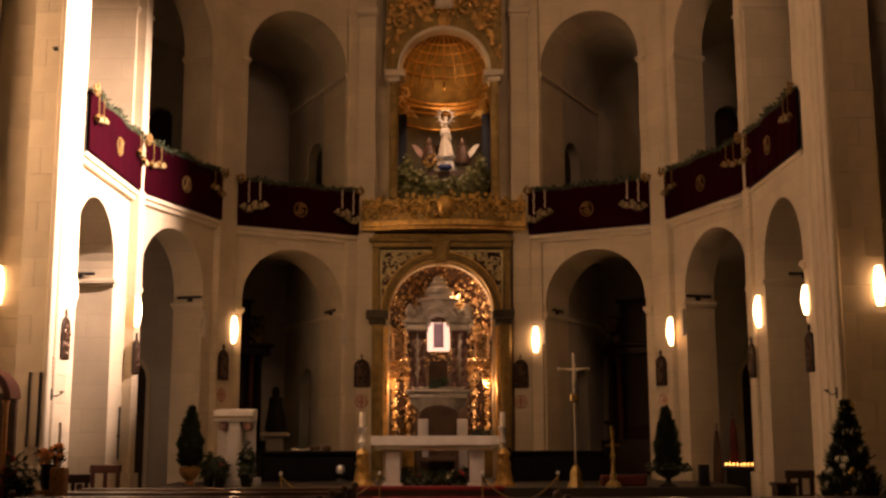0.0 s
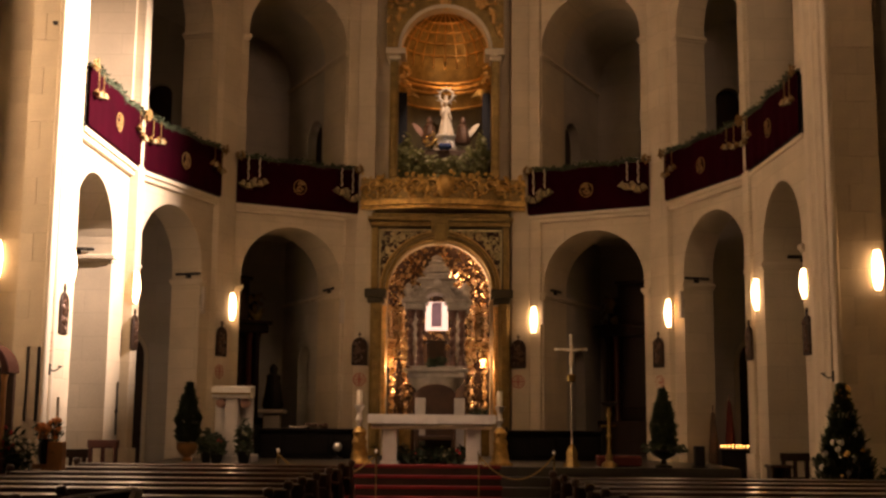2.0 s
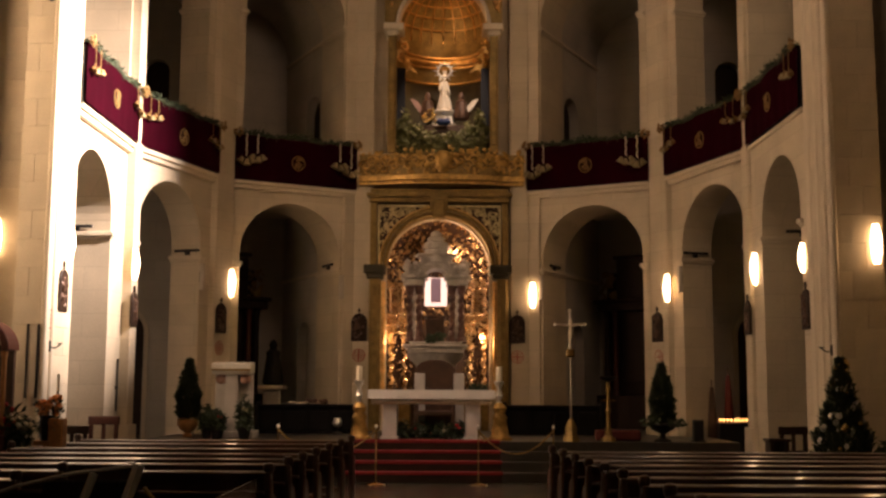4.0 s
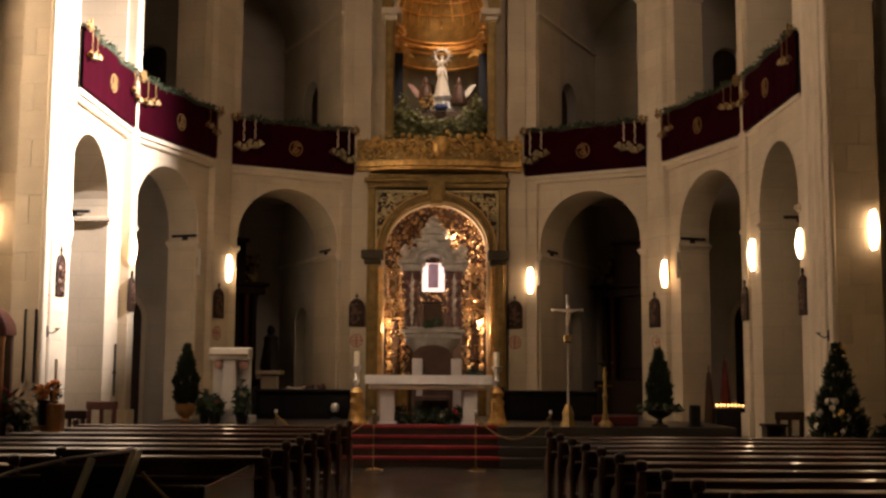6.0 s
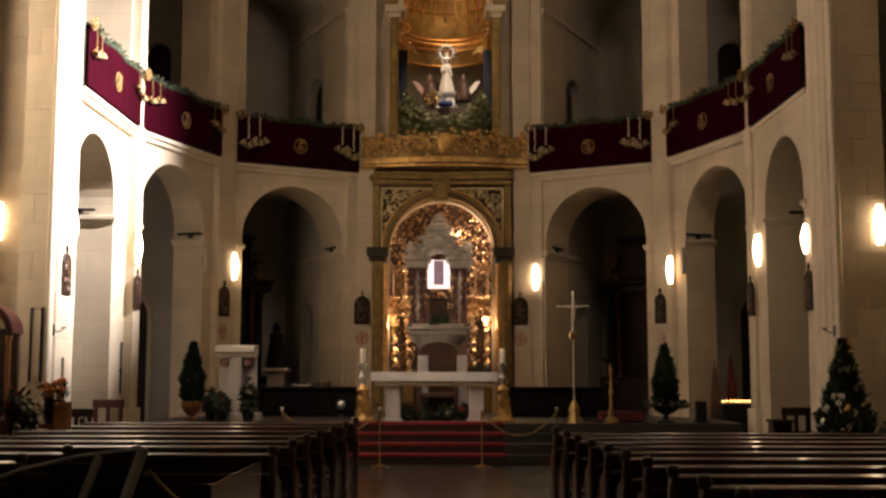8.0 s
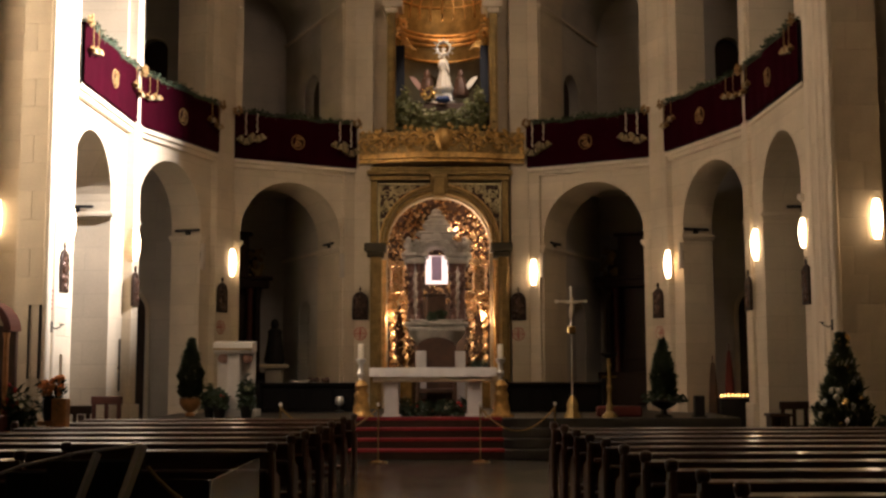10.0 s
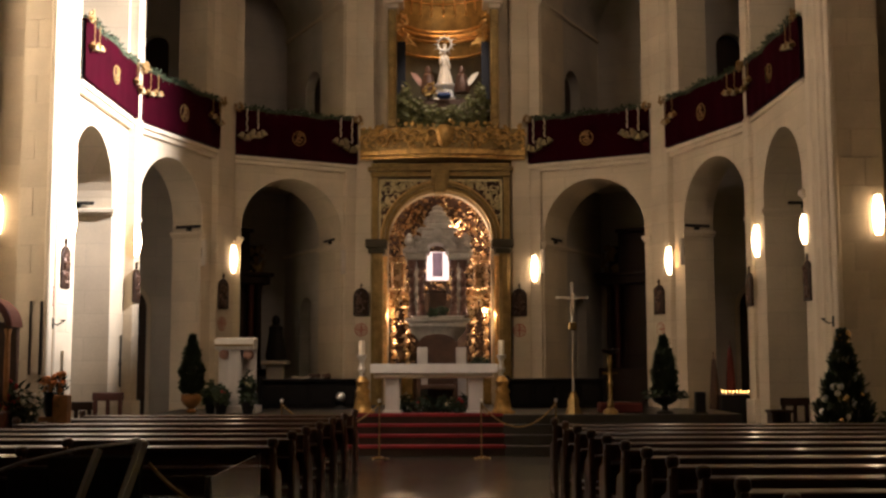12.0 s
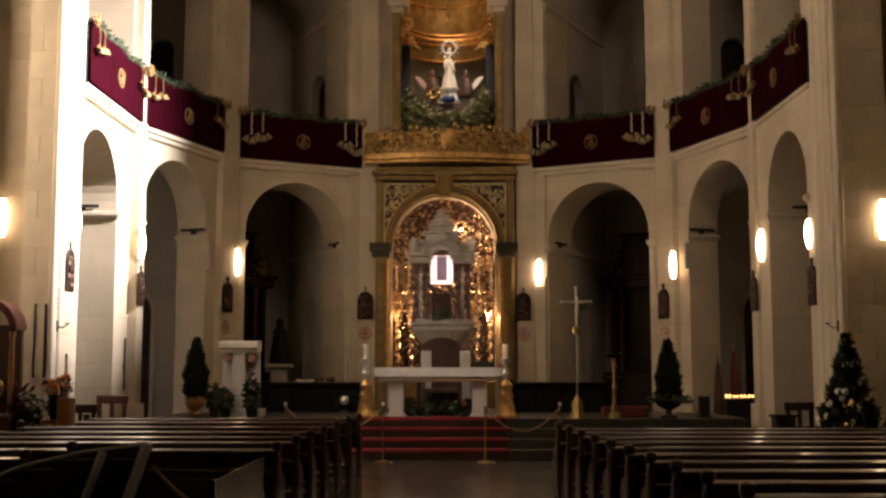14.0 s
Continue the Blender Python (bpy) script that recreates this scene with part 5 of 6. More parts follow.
for i, (x, y, h, b, mt) in enumerate(((-4.42, 21.7, 0.6, 0, WHITE_BLOOM), (-4.2, 21.5, 0.5, 6, RED_BLOOM), (-3.68, 21.45, 0.85, 6, CREAM_BLOOM))):
    p = plant("ambo_plant", (x, y, PRES + 0.16), (0.15, 0.14), h * 0.85, 240, b, 160 + i, "leafy pot plant at the foot of the lectern", mt, 0.06)
    bm = bmesh.new()
    lathe(bm, [(0.09, -0.16), (0.13, 0.04), (0.14, 0.06), (0.04, 0.05)], 12)
    part("pot", bm, IRON, p, "dark pot", smooth=True)

cruc = thing("processional_cross", (2.42, 21.2, PRES), "pale silver processional crucifix on a tall pole", "cross")
bm = bmesh.new()
tube(bm, [(0, 0, 0.3), (0, 0, 1.6)], 0.016, 8)
part("pole", bm, SILVER, cruc, smooth=True)
bm = bmesh.new()
lathe(bm, [(0.15, 0), (0.14, 0.05), (0.09, 0.15), (0.1, 0.25), (0.05, 0.38), (0.02, 0.42)], 12, None, 0.1, 4)
part("foot", bm, OLD_GOLD, cruc, "dull gilt turned foot", smooth=True)
part("boss", boxes((-0.075, 0.075, -0.05, 0.05, 1.55, 1.7)), BRASS, cruc, bevel=0.02)
bm = boxes((-0.019, 0.019, -0.02, 0.02, 1.7, 2.4), (-0.27, 0.27, -0.02, 0.02, 2.145, 2.18))
for x, z in ((-0.28, 2.16), (0.28, 2.16), (0, 2.42)):
    blob(bm, (x, 0, z), (0.034, 0.024, 0.034), None, 0, 8, 4)
part("cross_body", bm, SILVER, cruc, bevel=0.006)
bm = bmesh.new()
blob(bm, (0, -0.03, 1.98), (0.04, 0.03, 0.17), None, 0.05, 8, 5)
tube(bm, [(-0.23, -0.035, 2.165), (0, -0.04, 2.12), (0.23, -0.035, 2.165)], 0.015, 6)
blob(bm, (0.01, -0.04, 2.2), (0.04, 0.04, 0.05), None, 0, 8, 4)
part("corpus", bm, IVORY, cruc, "plain ivory figure", smooth=True)

pas = thing("paschal_candlestand", (3.12, 21.25, PRES), "tall turned brass candle stand with a wide dish", "candle stand")
bm = bmesh.new()
lathe(bm, [(0.15, 0), (0.14, 0.05), (0.06, 0.12), (0.07, 0.2), (0.035, 0.28), (0.035, 0.5), (0.06, 0.56), (0.03, 0.62), (0.03, 0.9), (0.055, 0.98), (0.03, 1.04), (0.04, 1.12)], 12)
part("stem", bm, OLD_GOLD, pas, smooth=True)
bm = bmesh.new()
lathe(bm, [(0.03, 1.1), (0.13, 1.14), (0.17, 1.19), (0.16, 1.2), (0.03, 1.17)], 16)
part("dish", bm, IRON, pas, smooth=True)
part("crossbar", boxes((-0.14, 0.14, -0.012, 0.012, 0.74, 0.77)), BRASS, pas, bevel=0.004)

# choir stalls against the arches
for s, x0, x1, y in ((-1, -3.85, -1.75, 24.0), (1, 1.35, 3.4, 24.0)):
    st = thing("choir_stall", ((x0 + x1) / 2, y, PRES), "low dark wooden choir stall with panelled front", "stall", "choir stalls")
    w = (x1 - x0) / 2
    part("top", boxes((-w, w, -0.1, 0.3, 0.56, 0.62)), BLACK_WOOD, st, bevel=0.012)
    part("front", boxes((-w + 0.03, w - 0.03, -0.04, 0.0, 0.0, 0.56)), BLACK_WOOD, st)
    for i in range(4):
        a = -w + 0.08 + i * (2 * w - 0.1) / 4
        part("panel", boxes((a, a + (2 * w - 0.1) / 4 - 0.08, -0.06, -0.04, 0.08, 0.48)), BLACK_WOOD, st, bevel=0.012)
    for k in (-1, 1):
        part("stall_end", boxes((k * w - 0.04, k * w + 0.04, -0.12, 0.5, 0, 0.68)), BLACK_WOOD, st, bevel=0.015)
    part("stall_seat", boxes((-w + 0.04, w - 0.04, 0.25, 0.6, 0.36, 0.4)), BLACK_WOOD, st)
bk = thing("open_missal", (-3.0, 24.05, PRES + 0.62), "open white book lying on the stall", "book")
for s in (-1, 1):
    part("leaf", boxes((min(0, s * 0.2), max(0, s * 0.2), -0.08, 0.12, 0.0, 0.03), M=Matrix.Rotation(-s * 0.15, 4, "Y")), IVORY, bk, bevel=0.006)
wr = thing("dried_wreath", (-2.62, 24.1, PRES + 0.62), "small brown wreath lying on the stall", "wreath")
bm = bmesh.new()
carving(bm, 40, lambda r: (lambda a: (0.2 * math.cos(a), 0.1 * math.sin(a), 0.04 + 0.04 * r.random()))(r.uniform(0, 6.28)), 0.05, 71)
part("twigs", bm, OLIVE_WOOD, wr)
solid("red_kneeler", boxes((-0.42, 0.42, -0.15, 0.15, 0, 0.2)), DIM_RED, "low reddish padded kneeler on the platform", "kneeler", bevel=0.03, at=(3.35, 21.6, PRES))

# rope barrier before the steps
POSTS = [(-2.78, 19.6), (-1.1, 19.6), (0.65, 19.6), (1.95, 19.75)]
for x, y in POSTS:
    ob = thing("rope_stanchion", (x, y, 0), "brass rope post on a round base", "stanchion", "rope stanchions")
    bm = bmesh.new()
    lathe(bm, [(0.16, 0), (0.16, 0.015), (0.05, 0.04), (0.02, 0.05)], 18)
    part("base", bm, BRASS, ob, smooth=True)
    bm = bmesh.new()
    lathe(bm, [(0.013, 0.03), (0.013, 0.94), (0.024, 0.96)], 10)
    part("pole", bm, OLD_GOLD, ob, smooth=True)
    bm = bmesh.new()
    lathe(bm, [(0.02, 0.95), (0.028, 0.975), (0.03, 0.99), (0.022, 1.01), (0.008, 1.02)], 12)
    part("finial", bm, SILVER, ob, smooth=True)


def rope(p, q, sag):
    bm = bmesh.new()
    tube(bm, [(p[0] + (q[0] - p[0]) * t, p[1] + (q[1] - p[1]) * t, p[2] + (q[2] - p[2]) * t - sag * 4 * t * (1 - t)) for t in [i / 20 for i in range(21)]], 0.014, 6)
    solid("barrier_rope", bm, ROPE, "golden cord hung between the rope posts", "rope", "barrier ropes", smooth=True)


rope((-2.78, 19.6, 0.93), (-1.1, 19.6, 0.93), 0.42)
rope((0.65, 19.6, 0.93), (1.95, 19.75, 0.93), 0.4)
rope((0.65, 19.6, 0.93), (0.85, 21.1, PRES + 0.05), 0.1)

# ---- the ambulatory and side altars ----
for s, x, y, turn in ((-1, -5.3, 27.9, 40), (1, 4.95, 28.3, -32)):
    sa = thing("side_altar", pose(x, y, 0, 0, 0, turn), "tall dark carved wooden side altar with columns", "side altar", "side altars")
    part("table", boxes((-0.95, 0.95, -0.5, 0.1, 0, 1.5)), DARK_WOOD, sa, bevel=0.02)
    part("back", boxes((-0.9, 0.9, 0.1, 0.25, 1.5, 4.6)), DARK_WOOD, sa, bevel=0.02)
    part("picture_panel", boxes((-0.45, 0.45, 0.04, 0.1, 1.8, 3.6)), DARK_WOOD, sa, bevel=0.02)
    for k in (-1, 1):
        for q in (0.6, 0.82):
            bm = bmesh.new()
            lathe(bm, [(0.1, 1.5), (0.07, 1.62), (0.08, 2.2), (0.07, 3.4), (0.11, 3.6)], 10, Matrix.Translation((k * q, -0.05, 0)))
            part("column", bm, CHAIR_WOOD if q < 0.7 else DARK_WOOD, sa, smooth=True)
    part("entablature", boxes((-1.05, 1.05, -0.25, 0.25, 3.6, 3.8), (-1.12, 1.12, -0.32, 0.25, 3.8, 3.9)), DARK_WOOD, sa, bevel=0.025)
    part("attic", boxes((-0.55, 0.55, -0.1, 0.2, 3.9, 4.9), (-0.62, 0.62, -0.16, 0.2, 4.9, 5.0)), DARK_WOOD, sa, bevel=0.03)
    bm = bmesh.new()
    carving(bm, 50, lambda r: (r.choice((-1, 1)) * r.uniform(0.55, 1.0), -0.05, r.uniform(3.9, 4.6)), 0.09, 401)
    tagged(part("side_carving", bm, OLD_GOLD, sa, smooth=True), kind="stuff")
bm = bmesh.new()
lathe(bm, [(0.22, 0), (0.25, 0.1), (0.2, 0.4), (0.16, 0.7), (0.17, 0.8), (0.08, 0.87), (0.1, 0.97), (0.07, 1.06), (0.01, 1.1)], 14, None, 0.06, 5)
solid("dark_statue", bm, IRON, "dark robed statue on a stone console", "statue", smooth=True, at=(-4.05, 27.4, 1.7))
cs = thing("statue_console", (-4.05, 27.4, 0), "pale stone console under a dark statue", "console")
part("slab", boxes((-0.32, 0.32, -0.25, 0.25, 1.6, 1.7)), TRIM, cs, bevel=0.02)
part("shaft", boxes((-0.2, 0.2, -0.16, 0.16, 0.0, 1.6)), PLASTER, cs, bevel=0.02)

vr = thing("votive_rack", (6.0, 23.3, 0), "dark iron rack of small lit votive candles", "candle rack")
part("tray", boxes((-0.36, 0.36, -0.16, 0.16, 0.94, 0.97)), IRON, vr)
part("cabinet", boxes((-0.34, 0.34, -0.14, 0.14, 0.1, 0.94)), IRON, vr, bevel=0.015)
for i in range(4):
    part("leg", boxes((-0.3 + 0.58 * (i % 2), -0.26 + 0.58 * (i % 2), -0.1 + 0.16 * (i // 2), -0.06 + 0.16 * (i // 2), 0, 0.1)), IRON, vr)
for i in range(9):
    bm = bmesh.new()
    lathe(bm, [(0.022, 0.97), (0.022, 1.01), (0.005, 1.012)], 8, Matrix.Translation((-0.3 + 0.075 * i, -0.05, 0)))
    c = part("votive_candle", bm, WAX, vr)
    bm = bmesh.new()
    lathe(bm, [(0.004, 1.012), (0.014, 1.03), (0.003, 1.06)], 6, Matrix.Translation((-0.3 + 0.075 * i, -0.05, 0)))
    part("flame", bm, FLAME, c, "small orange flame", smooth=True)
for x, y, c, h in ((6.0, 23.75, DIM_RED, 1.95), (5.62, 23.6, OLIVE_WOOD, 1.7)):
    fl = thing("furled_banner", (x, y, 0), "furled red and yellow banner on a wooden pole", "banner", "furled banners")
    bm = bmesh.new()
    tube(bm, [(0, 0, 0.03), (0, 0, h + 0.15)], 0.014, 7)
    part("pole", bm, CHAIR_WOOD, fl, smooth=True)
    bm = bmesh.new()
    lathe(bm, [(0.03, h), (0.05, h - 0.2), (0.08, h - 0.7), (0.09, h - 1.1), (0.06, h - 1.2)], 12, None, 0.25, 5)
    part("cloth", bm, c, fl, smooth=True)
    bm = bmesh.new()
    lathe(bm, [(0.13, 0), (0.12, 0.03), (0.03, 0.05)], 12)
    part("foot", bm, IRON, fl, smooth=True)
pd = thing("dark_plinth", (4.8, 21.3, PRES), "small black pedestal on the platform", "pedestal")
part("shaft", boxes((-0.09, 0.09, -0.09, 0.09, 0.03, 0.4)), IRON, pd, bevel=0.01)
part("foot", boxes((-0.12, 0.12, -0.12, 0.12, 0, 0.03)), IRON, pd)


# ---- the foot of the nave piers ----
def plain_chair(at, turn, mat, label, h=1.1):
    ob = thing("wooden_chair", pose(*at, 0, 0, turn), label, "chair", "loose chairs")
    part("seat", boxes((-0.23, 0.23, -0.22, 0.22, 0.43, 0.47)), mat, ob, bevel=0.012)
    for x in (-0.2, 0.2):
        for y in (-0.19, 0.19):
            part("leg", boxes((x - 0.03, x + 0.03, y - 0.026, y + 0.026, 0, 0.43 if y < 0 else h)), mat, ob, bevel=0.006)
    part("top_rail", boxes((-0.25, 0.25, 0.16, 0.215, h - 0.13, h)), mat, ob, bevel=0.012)
    part("mid_rail", boxes((-0.2, 0.2, 0.175, 0.205, 0.62, 0.68)), mat, ob)
    part("splat", boxes((-0.03, 0.03, 0.175, 0.2, 0.68, h - 0.12)), mat, ob)


plain_chair((-5.26, 18.1, 0), 176, CHAIR_WOOD, "reddish wooden chair beside the arch", 1.18)
plain_chair((-5.62, 17.5 + 0.1, 0), 184, DARK_WOOD, "dark wooden chair beside the pier", 1.05)
plain_chair((5.62, 18.5, 0), 190, DARK_WOOD, "dark wooden chair in the arch", 1.06)
bench = thing("kneeling_bench", (5.42, 18.35, 0), "low dark wooden kneeling bench beside the arch", "bench")
part("top", boxes((-0.2, 0.16, -0.18, 0.18, 0.82, 0.87)), DARK_WOOD, bench, bevel=0.01)
part("board", boxes((-0.14, 0.12, 0.06, 0.1, 0.1, 0.82)), DARK_WOOD, bench)
for x in (-0.15, 0.11):
    part("side", boxes((x - 0.02, x + 0.02, -0.16, 0.16, 0, 0.82)), DARK_WOOD, bench, bevel=0.006)

fs = thing("flower_stand", (-5.35, 15.75, 0), "wooden stand with orange flowers and a tall candle", "flower stand")
part("stand", boxes((-0.02, 0.18, -0.1, 0.1, 0.0, 1.2)), TERRACOTTA, fs, bevel=0.012)
bm = bmesh.new()
lathe(bm, [(0.06, 0.9), (0.1, 1.05), (0.08, 1.2), (0.1, 1.24), (0.03, 1.22)], 12, Matrix.Translation((-0.08, -0.02, 0)))
part("vase", bm, IRON, fs, smooth=True)
part("vase_shelf", boxes((-0.2, 0.02, -0.12, 0.1, 0.84, 0.9), (-0.1, -0.06, -0.04, 0.0, 0.0, 0.84)), TERRACOTTA, fs)
rnd = random.Random(12)
ob_, ol_ = bmesh.new(), bmesh.new()
for i in range(34):
    a, k = rnd.uniform(0, 6.28), rnd.random() ** 0.5
    blob(ob_, (-0.06 + 0.16 * k * math.cos(a), 0.1 * k * math.sin(a), 1.38 + 0.12 * rnd.uniform(-1, 1)), (0.045, 0.045, 0.036), None, a, 7, 3)
for i in range(160):
    a, k = rnd.uniform(0, 6.28), rnd.random() ** 0.5
    M = Matrix.Translation((-0.06 + 0.2 * k * math.cos(a), 0.13 * k * math.sin(a), rnd.uniform(0.95, 1.45))) @ Euler((rnd.uniform(-1, 1), rnd.uniform(-1, 1), a)).to_matrix().to_4x4()
    quad(ol_, [(0, -0.02, 0), (0.07, 0, 0.01), (0, 0.02, 0), (-0.05, 0, 0.01)], M)
part("blossoms", ob_, ORANGE_BLOOM, fs, "orange blossoms")
part("foliage", ol_, LEAF, fs)
bm = bmesh.new()
lathe(bm, [(0.022, 1.2), (0.022, 1.8), (0.005, 1.81)], 10, Matrix.Translation((0.04, 0.06, 0)))
part("candle", bm, WAX, fs, "tall thin yellow candle", smooth=True)

sh = thing("wooden_shrine", (-6.22, 15.3, 0), "carved wooden shrine with an arched top", "shrine")
part("plinth", boxes((-0.4, 0.42, -0.2, 0.35, 0, 1.0)), CHAIR_WOOD, sh, bevel=0.02)
part("back", boxes((-0.36, 0.38, 0.25, 0.33, 1.0, 2.2)), OLIVE_WOOD, sh, bevel=0.01)
for k in (-1, 1):
    bm = bmesh.new()
    lathe(bm, [(0.05, 1.0), (0.035, 1.08), (0.04, 1.5), (0.035, 2.0), (0.055, 2.1)], 10, Matrix.Translation((k * 0.34, 0, 0)))
    part("post", bm, TERRACOTTA, sh, smooth=True)
bm = bmesh.new()
sweep_arch(bm, 0.01, 0.32, 2.12, 0.1, -0.1, 0.3, RM, 16)
part("arched_top", bm, CHAIR_WOOD, sh, bevel=0.01)
bm = bmesh.new()
tube(bm, [(0.12 + 0.16 * math.cos(a), -0.12, 1.32 + 0.16 * math.sin(a)) for a in [math.pi * 2 * i / 24 for i in range(25)]], 0.025, 8)
part("gilt_ring", bm, BRASS, sh, smooth=True)
bm = bmesh.new()
lathe(bm, [(0.15, 0), (0.14, 0.2), (0.1, 0.42), (0.05, 0.48), (0.06, 0.56), (0.01, 0.63)], 12, None, 0.06, 5)
solid("blue_statue", bm, BLUE_ROBE, "small statue in a dull blue robe inside the shrine", "statue", smooth=True, at=(-6.2, 15.35, 1.0))
for i, (x, m_) in enumerate(((-5.82, RED_BLOOM), (-5.66, WHITE_BLOOM))):
    p = plant("floor_bouquet", (x, 15.35, 0.75), (0.17, 0.14), 0.68, 200, 22, 170 + i, "dusky bouquet in a pot beside the shrine", m_, 0.05)
    bm = bmesh.new()
    lathe(bm, [(0.1, -0.75), (0.12, -0.7), (0.08, -0.3), (0.13, 0.02), (0.05, 0.0)], 12)
    part("pot_stand", bm, IRON, p, smooth=True)
pf = thing("slim_noticeboard", (-5.86, 16.36, 2.0), "tall narrow framed board fixed to the pier", "noticeboard")
part("board", boxes((-0.1, 0.05, -0.02, 0.0, -0.5, 0.5)), TRIM, pf)
for x in (-0.1, 0.05):
    part("frame", boxes((x - 0.012, x + 0.012, -0.035, 0.0, -0.53, 0.53)), IRON, pf)
for s in (-1, 1):
    br = thing("wall_bracket", (s * 5.72, 16.55, 2.22), "small dark candle bracket on the pier", "bracket", "wall brackets")
    part("plate", boxes((-0.02, 0.02, -0.03, 0.03, -0.08, 0.08)), IRON, br)
    bm = bmesh.new()
    tube(bm, [(0, 0, 0), (-s * 0.08, 0, -0.03), (-s * 0.16, 0, 0.02)], 0.01, 6)
    lathe(bm, [(0.01, 0.02), (0.045, 0.04), (0.04, 0.045), (0.01, 0.035)], 10, Matrix.Translation((-s * 0.16, 0, 0)))
    part("arm", bm, IRON, br)
    M = BAYS[s, "C"][0]
    rod = thing("banner_rod", M @ Matrix.Translation((BAYS[s, "C"][1] - 0.32, RECESS["C"] - 0.03, 1.2)), "thin dark rod clipped upright to the wall", "rod", "banner rods")
    bm = bmesh.new()
    tube(bm, [(0, 0, 0), (0, 0, 0.95)], 0.018, 6)
    part("shaft", bm, IRON, rod)
    part("clip", boxes((-0.03, 0.03, -0.02, 0.035, 0.4, 0.45)), IRON, rod)

xt = conifer("christmas_tree", (5.4, 15.35, 0), 2.02, 0.54, 303, "bushy Christmas tree hung with white and gold baubles", 0.3, 5200, 1.0)
bm = bmesh.new()
lathe(bm, [(0.16, 0), (0.2, 0.28), (0.22, 0.3), (0.05, 0.29)], 14)
part("tub", bm, IRON, xt, "dark tub", smooth=True)
rnd = random.Random(22)
for i in range(34):
    t = rnd.uniform(0.08, 0.85)
    a = rnd.uniform(math.pi, 2 * math.pi)
    k = 0.54 * (1 - t) * min(1, 0.55 + 4 * t) * 1.04
    bm = bmesh.new()
    r = rnd.uniform(0.03, 0.052)
    blob(bm, (k * math.cos(a), k * math.sin(a), 0.3 + 1.72 * t), (r, r, r), None, 0, 8, 5)
    part("bauble", bm, WHITE_BLOOM if i % 3 else BRASS, xt, smooth=True)
bm = bmesh.new()
carving(bm, 12, lambda r: (r.uniform(-0.07, 0.07), -0.03, 1.93 + r.uniform(-0.05, 0.08)), 0.045, 88)
part("top_bow", bm, BRASS, xt, "gold bow at the tip", smooth=True)
plant("dark_shrub", (5.98, 15.0, 0.0), (0.4, 0.35), 1.25, 500, 0, 190, "dark leafy shrub beside the tree", size=0.09)

# dark plate added in place of a small hole mark in the stone
bolt = thing("iron_hook", (-5.86, 16.36, 7.4), "small dark plate standing in for a mark high on the pier", "hook")
part("plate", boxes((-0.03, 0.03, -0.02, 0.01, -0.03, 0.03)), IRON, bolt, bevel=0.005)
part("prong", boxes((-0.05, 0.04, -0.03, -0.018, 0.0, 0.02)), IRON, bolt, bevel=0.005)
gl = thing("glass_lamp", (-2.15, 23.85, PRES + 0.0), "small glass lamp on a dark stand before the stall", "lamp")
bm = bmesh.new()
lathe(bm, [(0.12, 0.0), (0.11, 0.03), (0.02, 0.06), (0.02, 0.12), (0.05, 0.14)], 12)
part("stand", bm, IRON, gl, smooth=True)
bm = bmesh.new()
lathe(bm, [(0.03, 0.14), (0.08, 0.18), (0.095, 0.24), (0.08, 0.31), (0.05, 0.34)], 14)
part("globe", bm, SILVER, gl, "bright silvered globe", smooth=True)

# ---- pews ----
def pew(at, length, s, label):
    """A pew whose aisle end stands at the origin; s: the way in which it runs from the aisle."""
    ob = thing("pew", at, label, "pew", "nave pews")
    a, b = min(0, s * length), max(0, s * length)
    # slope chosen so that a thin bright line faces the camera
    rim = [(-0.06, 0.81), (-0.06, 0.846), (-0.05, 0.855), (0.045, 0.868), (0.055, 0.862), (0.055, 0.81)]
    part("top_rail", prism(bmesh.new(), rim, a + 0.04, b - 0.04, Matrix(((0, 0, 1, 0), (1, 0, 0, 0), (0, 1, 0, 0), (0, 0, 0, 1)))), PEW_WOOD, ob, "top rail, sloped to show the camera a bright line")
    part("back_panel", boxes((a + 0.04, b - 0.04, -0.015, 0.015, 0.42, 0.82)), PEW_WOOD, ob)
    part("book_ledge", boxes((a + 0.04, b - 0.04, -0.17, -0.02, 0.66, 0.69)), PEW_WOOD, ob, bevel=0.008)
    part("seat", boxes((a + 0.04, b - 0.04, 0.02, 0.42, 0.42, 0.46)), PEW_WOOD, ob, bevel=0.01)
    part("kneeler", boxes((a + 0.1, b - 0.1, -0.36, -0.18, 0.14, 0.2)), PEW_WOOD, ob, bevel=0.012)
    for x in (s * 0.02, s * (length - 0.02)):
        bm = bmesh.new()
        prism(bm, [(-0.09, 0.0), (0.42, 0.0), (0.42, 0.5), (0.36, 0.6), (0.14, 0.66), (0.07, 0.84), (-0.07, 0.86), (-0.09, 0.6)], -0.025, 0.025, Matrix.Translation((x, 0, 0)) @ Matrix(((0, 0, 1, 0), (1, 0, 0, 0), (0, 1, 0, 0), (0, 0, 0, 1))))
        e = part("end_panel", bm, PEW_WOOD, ob, bevel=0.008)
        bm = bmesh.new()
        lathe(bm, [(0.035, 0.84), (0.05, 0.87), (0.055, 0.9), (0.045, 0.93), (0.02, 0.945)], 10, Matrix.Translation((x, 0, 0)))
        part("knob", bm, PEW_WOOD, e, "rounded knob on the pew end", smooth=True)
        part("end_moulding", boxes((x - 0.034, x + 0.034, -0.05, 0.0, 0.1, 0.8)), PEW_WOOD, e, bevel=0.006)
    return ob


right = pew(pose(1.37, 14.23, 0), 4.9, 1, "dark varnished wooden pew with rounded end posts")
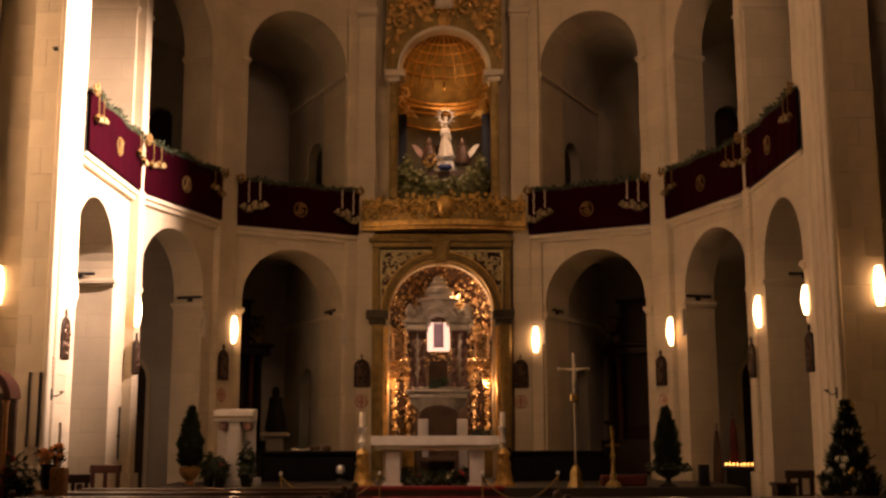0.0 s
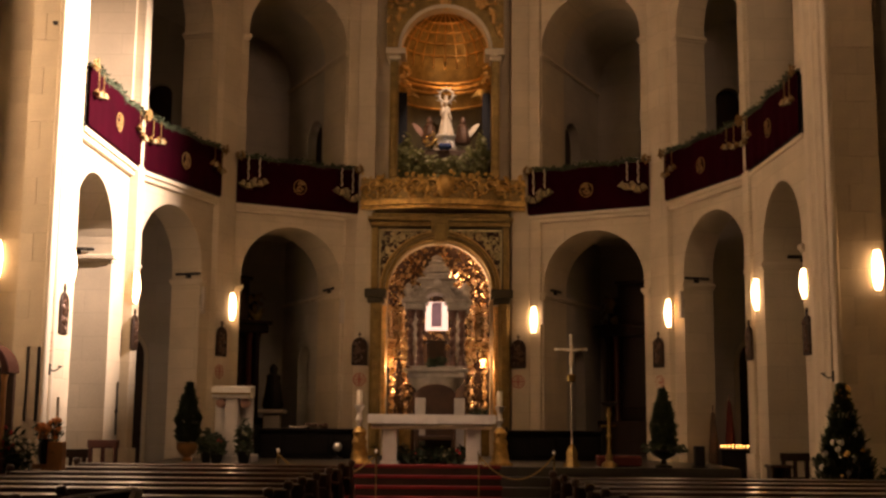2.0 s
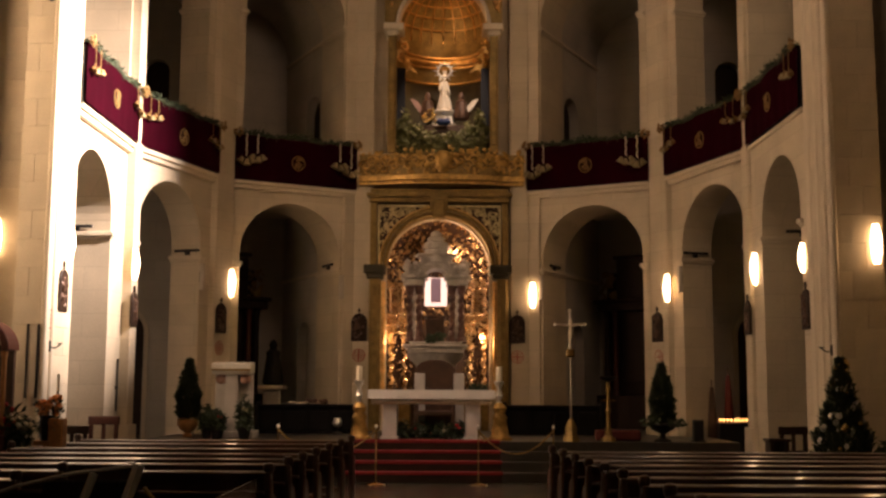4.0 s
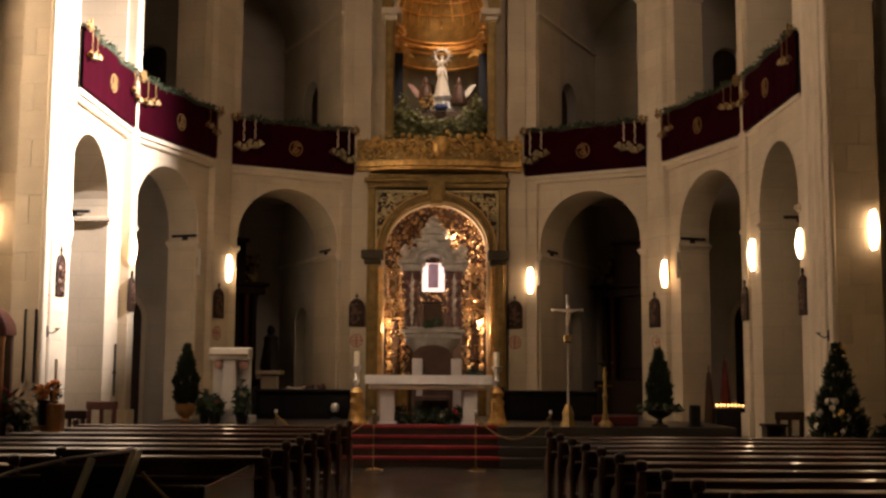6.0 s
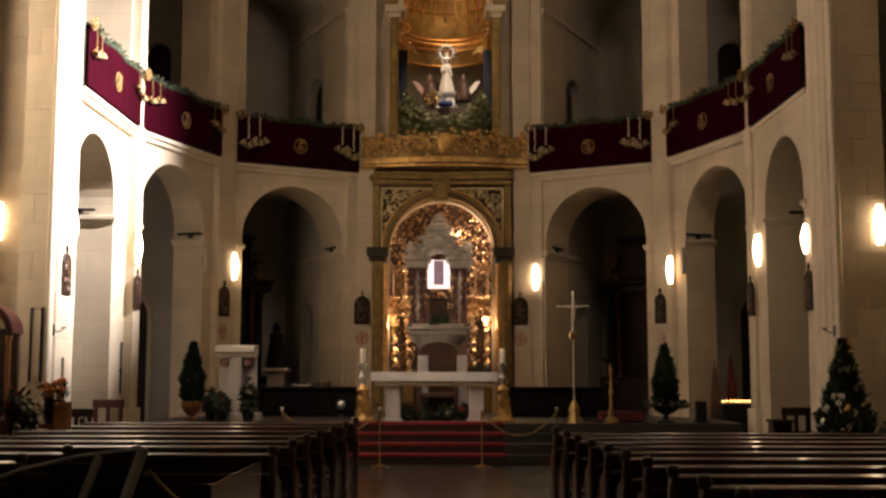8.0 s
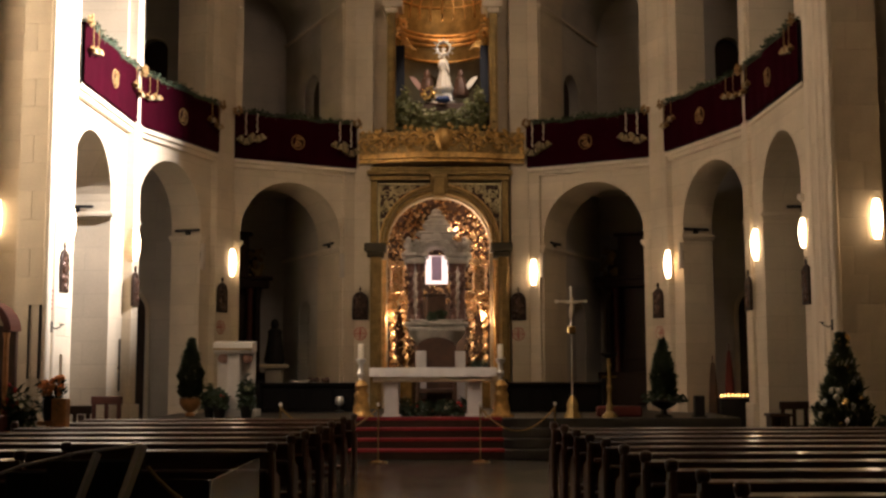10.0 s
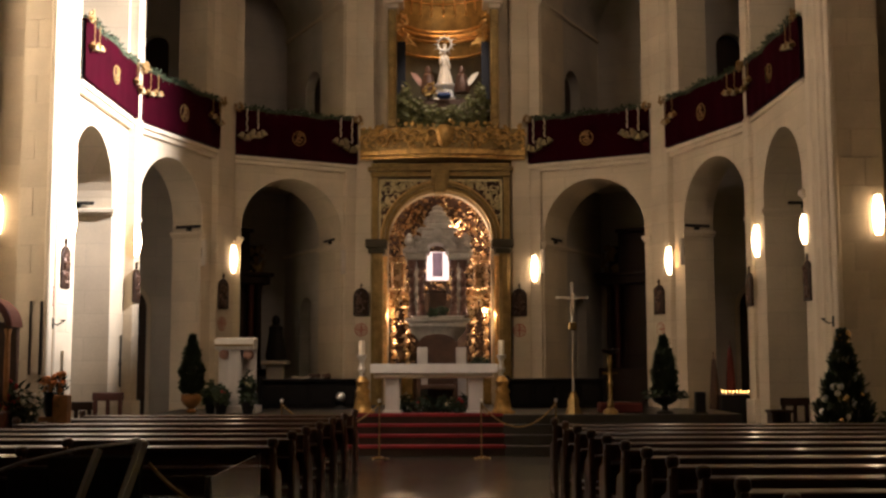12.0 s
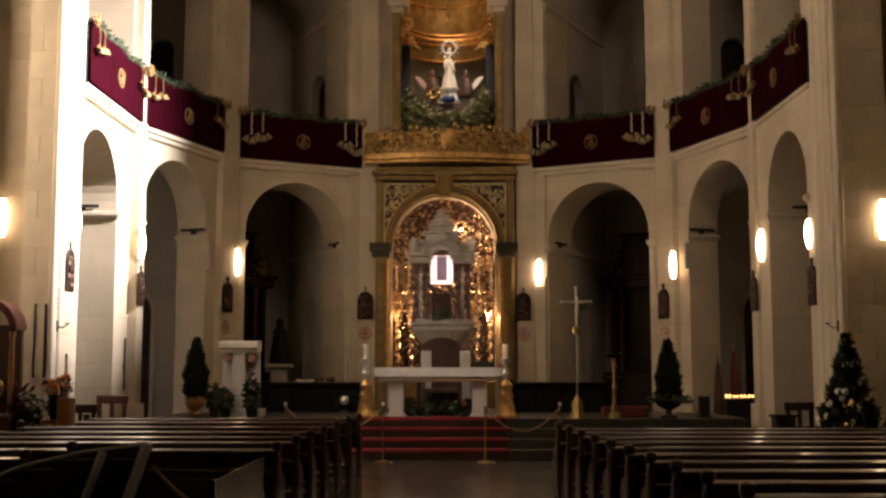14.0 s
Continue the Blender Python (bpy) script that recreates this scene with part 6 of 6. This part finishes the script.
for i in range(1, 11):
    copy_thing(right, pose(1.37 + 0.044 * i, 14.23 - 0.82 * i, 0))
left = pew(pose(-1.3, 17.0, 0), 4.1, -1, "dark varnished wooden pew with rounded end posts")
for i, y in enumerate((15.9, 14.65, 13.5, 12.5, 11.65)):
    copy_thing(left, pose(-1.36 - 0.04 * i, y, 0))
back = pew(pose(-3.48, 10.65, 0), 2.4, -1, "short dark varnished pew beside the glass screen")
copy_thing(back, pose(-3.52, 9.6, 0))
copy_thing(back, pose(-3.56, 8.6, 0))
pew(pose(-1.56, 10.6, 0), 1.3, -1, "very short dark varnished pew beside the aisle")

# glass screen round a sunken stair beside the aisle, with leaning metal posts
gs = thing("glass_screen", (-1.5, 7.4, 0), "glass screen on a dark plinth with leaning aluminium posts", "glass screen")
part("plinth", boxes((-3.1, -0.04, 0, 0.08, 0, 0.66), (-0.06, 0.02, 0.12, 2.1, 0, 0.2)), DARK_WOOD, gs, bevel=0.012)
g = part("side_pane", boxes((-0.03, -0.018, 0.1, 2.1, 0.2, 0.88)), GLASS, gs)
g.visible_shadow = False
g = part("front_pane", boxes((-3.05, -0.05, 0.03, 0.042, 0.66, 0.9)), GLASS, gs)
g.visible_shadow = False
part("corner_post", boxes((-0.038, 0.0, -0.01, 0.04, 0, 0.9)), IRON, gs, bevel=0.004)
part("board", boxes((-0.95, -0.36, -0.32, -0.29, 0.3, 1.06), (-1.2, -0.95, -0.32, -0.29, 0.3, 0.99)), IRON, gs, "dark board between the posts", bevel=0.02)
for x, z, foot in ((-0.345, 1.15, -0.72), (-0.62, 1.1, -1.0)):
    bm = bmesh.new()
    tube(bm, [(foot, -0.42, 0.0), (x, -0.36, z)], 0.034 if x > -0.5 else 0.026, 4)
    part("leaning_post", bm, ALU, gs, "leaning brushed aluminium post")
bm = bmesh.new()
tube(bm, [(-1.35, -0.33, 0.93), (-1.1, -0.33, 1.02), (-0.75, -0.33, 1.1), (-0.35, -0.33, 1.15)], 0.012, 6)
part("hand_rail", bm, ALU, gs, smooth=True)
rope((-1.8, 7.0, 1.02), (-1.5, 7.1, 0.75), 0.03)

# ---- ashlar blocks of the nave piers ----
BLOCKS = {}


def block(w, d, h, at, parent):
    key = (round(w, 3), round(d, 3), round(h, 3))
    if key not in BLOCKS:
        BLOCKS[key] = mesh_of("block", boxes((0.0015, w - 0.0015, 0, d, 0.0015, h - 0.0015)), BLOCK, bevel=0.003)
    ob = new("block", BLOCKS[key])
    ob.parent = parent
    ob.matrix_world = at
    return ob


rnd = random.Random(2)
for s in (-1, 1):
    pier = bpy.data.objects["wall_pier_" + ("north" if s < 0 else "south")]
    for c in range(22):
        z = 0.42 * c
        # front face, towards the nave
        cut = 0.26 if c % 2 else 0.46
        wide = 0.46 if s < 0 else 0.72
        for a, w in ((0, cut), (cut, wide - cut)):
            if w > 0.05:
                x = s * (5.74 + a)
                block(w, 0.02, 0.42, Matrix.Translation((min(x, x + s * w), 16.38 - rnd.uniform(0, 0.004), z)), pier)
        # face towards the apse's middle
        cut = 0.45 if c % 2 else 0.75
        F = PIER[s]
        for a, w in ((0.3, cut), (0.3 + cut, 0.75 - cut)):
            if w > 0.05:
                block(w, 0.02, 0.42, F @ Matrix.Translation((a, -0.02 - rnd.uniform(0, 0.004), z)), pier)
        # outer return of the pier
        block(0.5, 0.02, 0.42, Matrix.Translation((-6.7 if s < 0 else 6.46, 16.88 - rnd.uniform(0, 0.004), z)), pier)
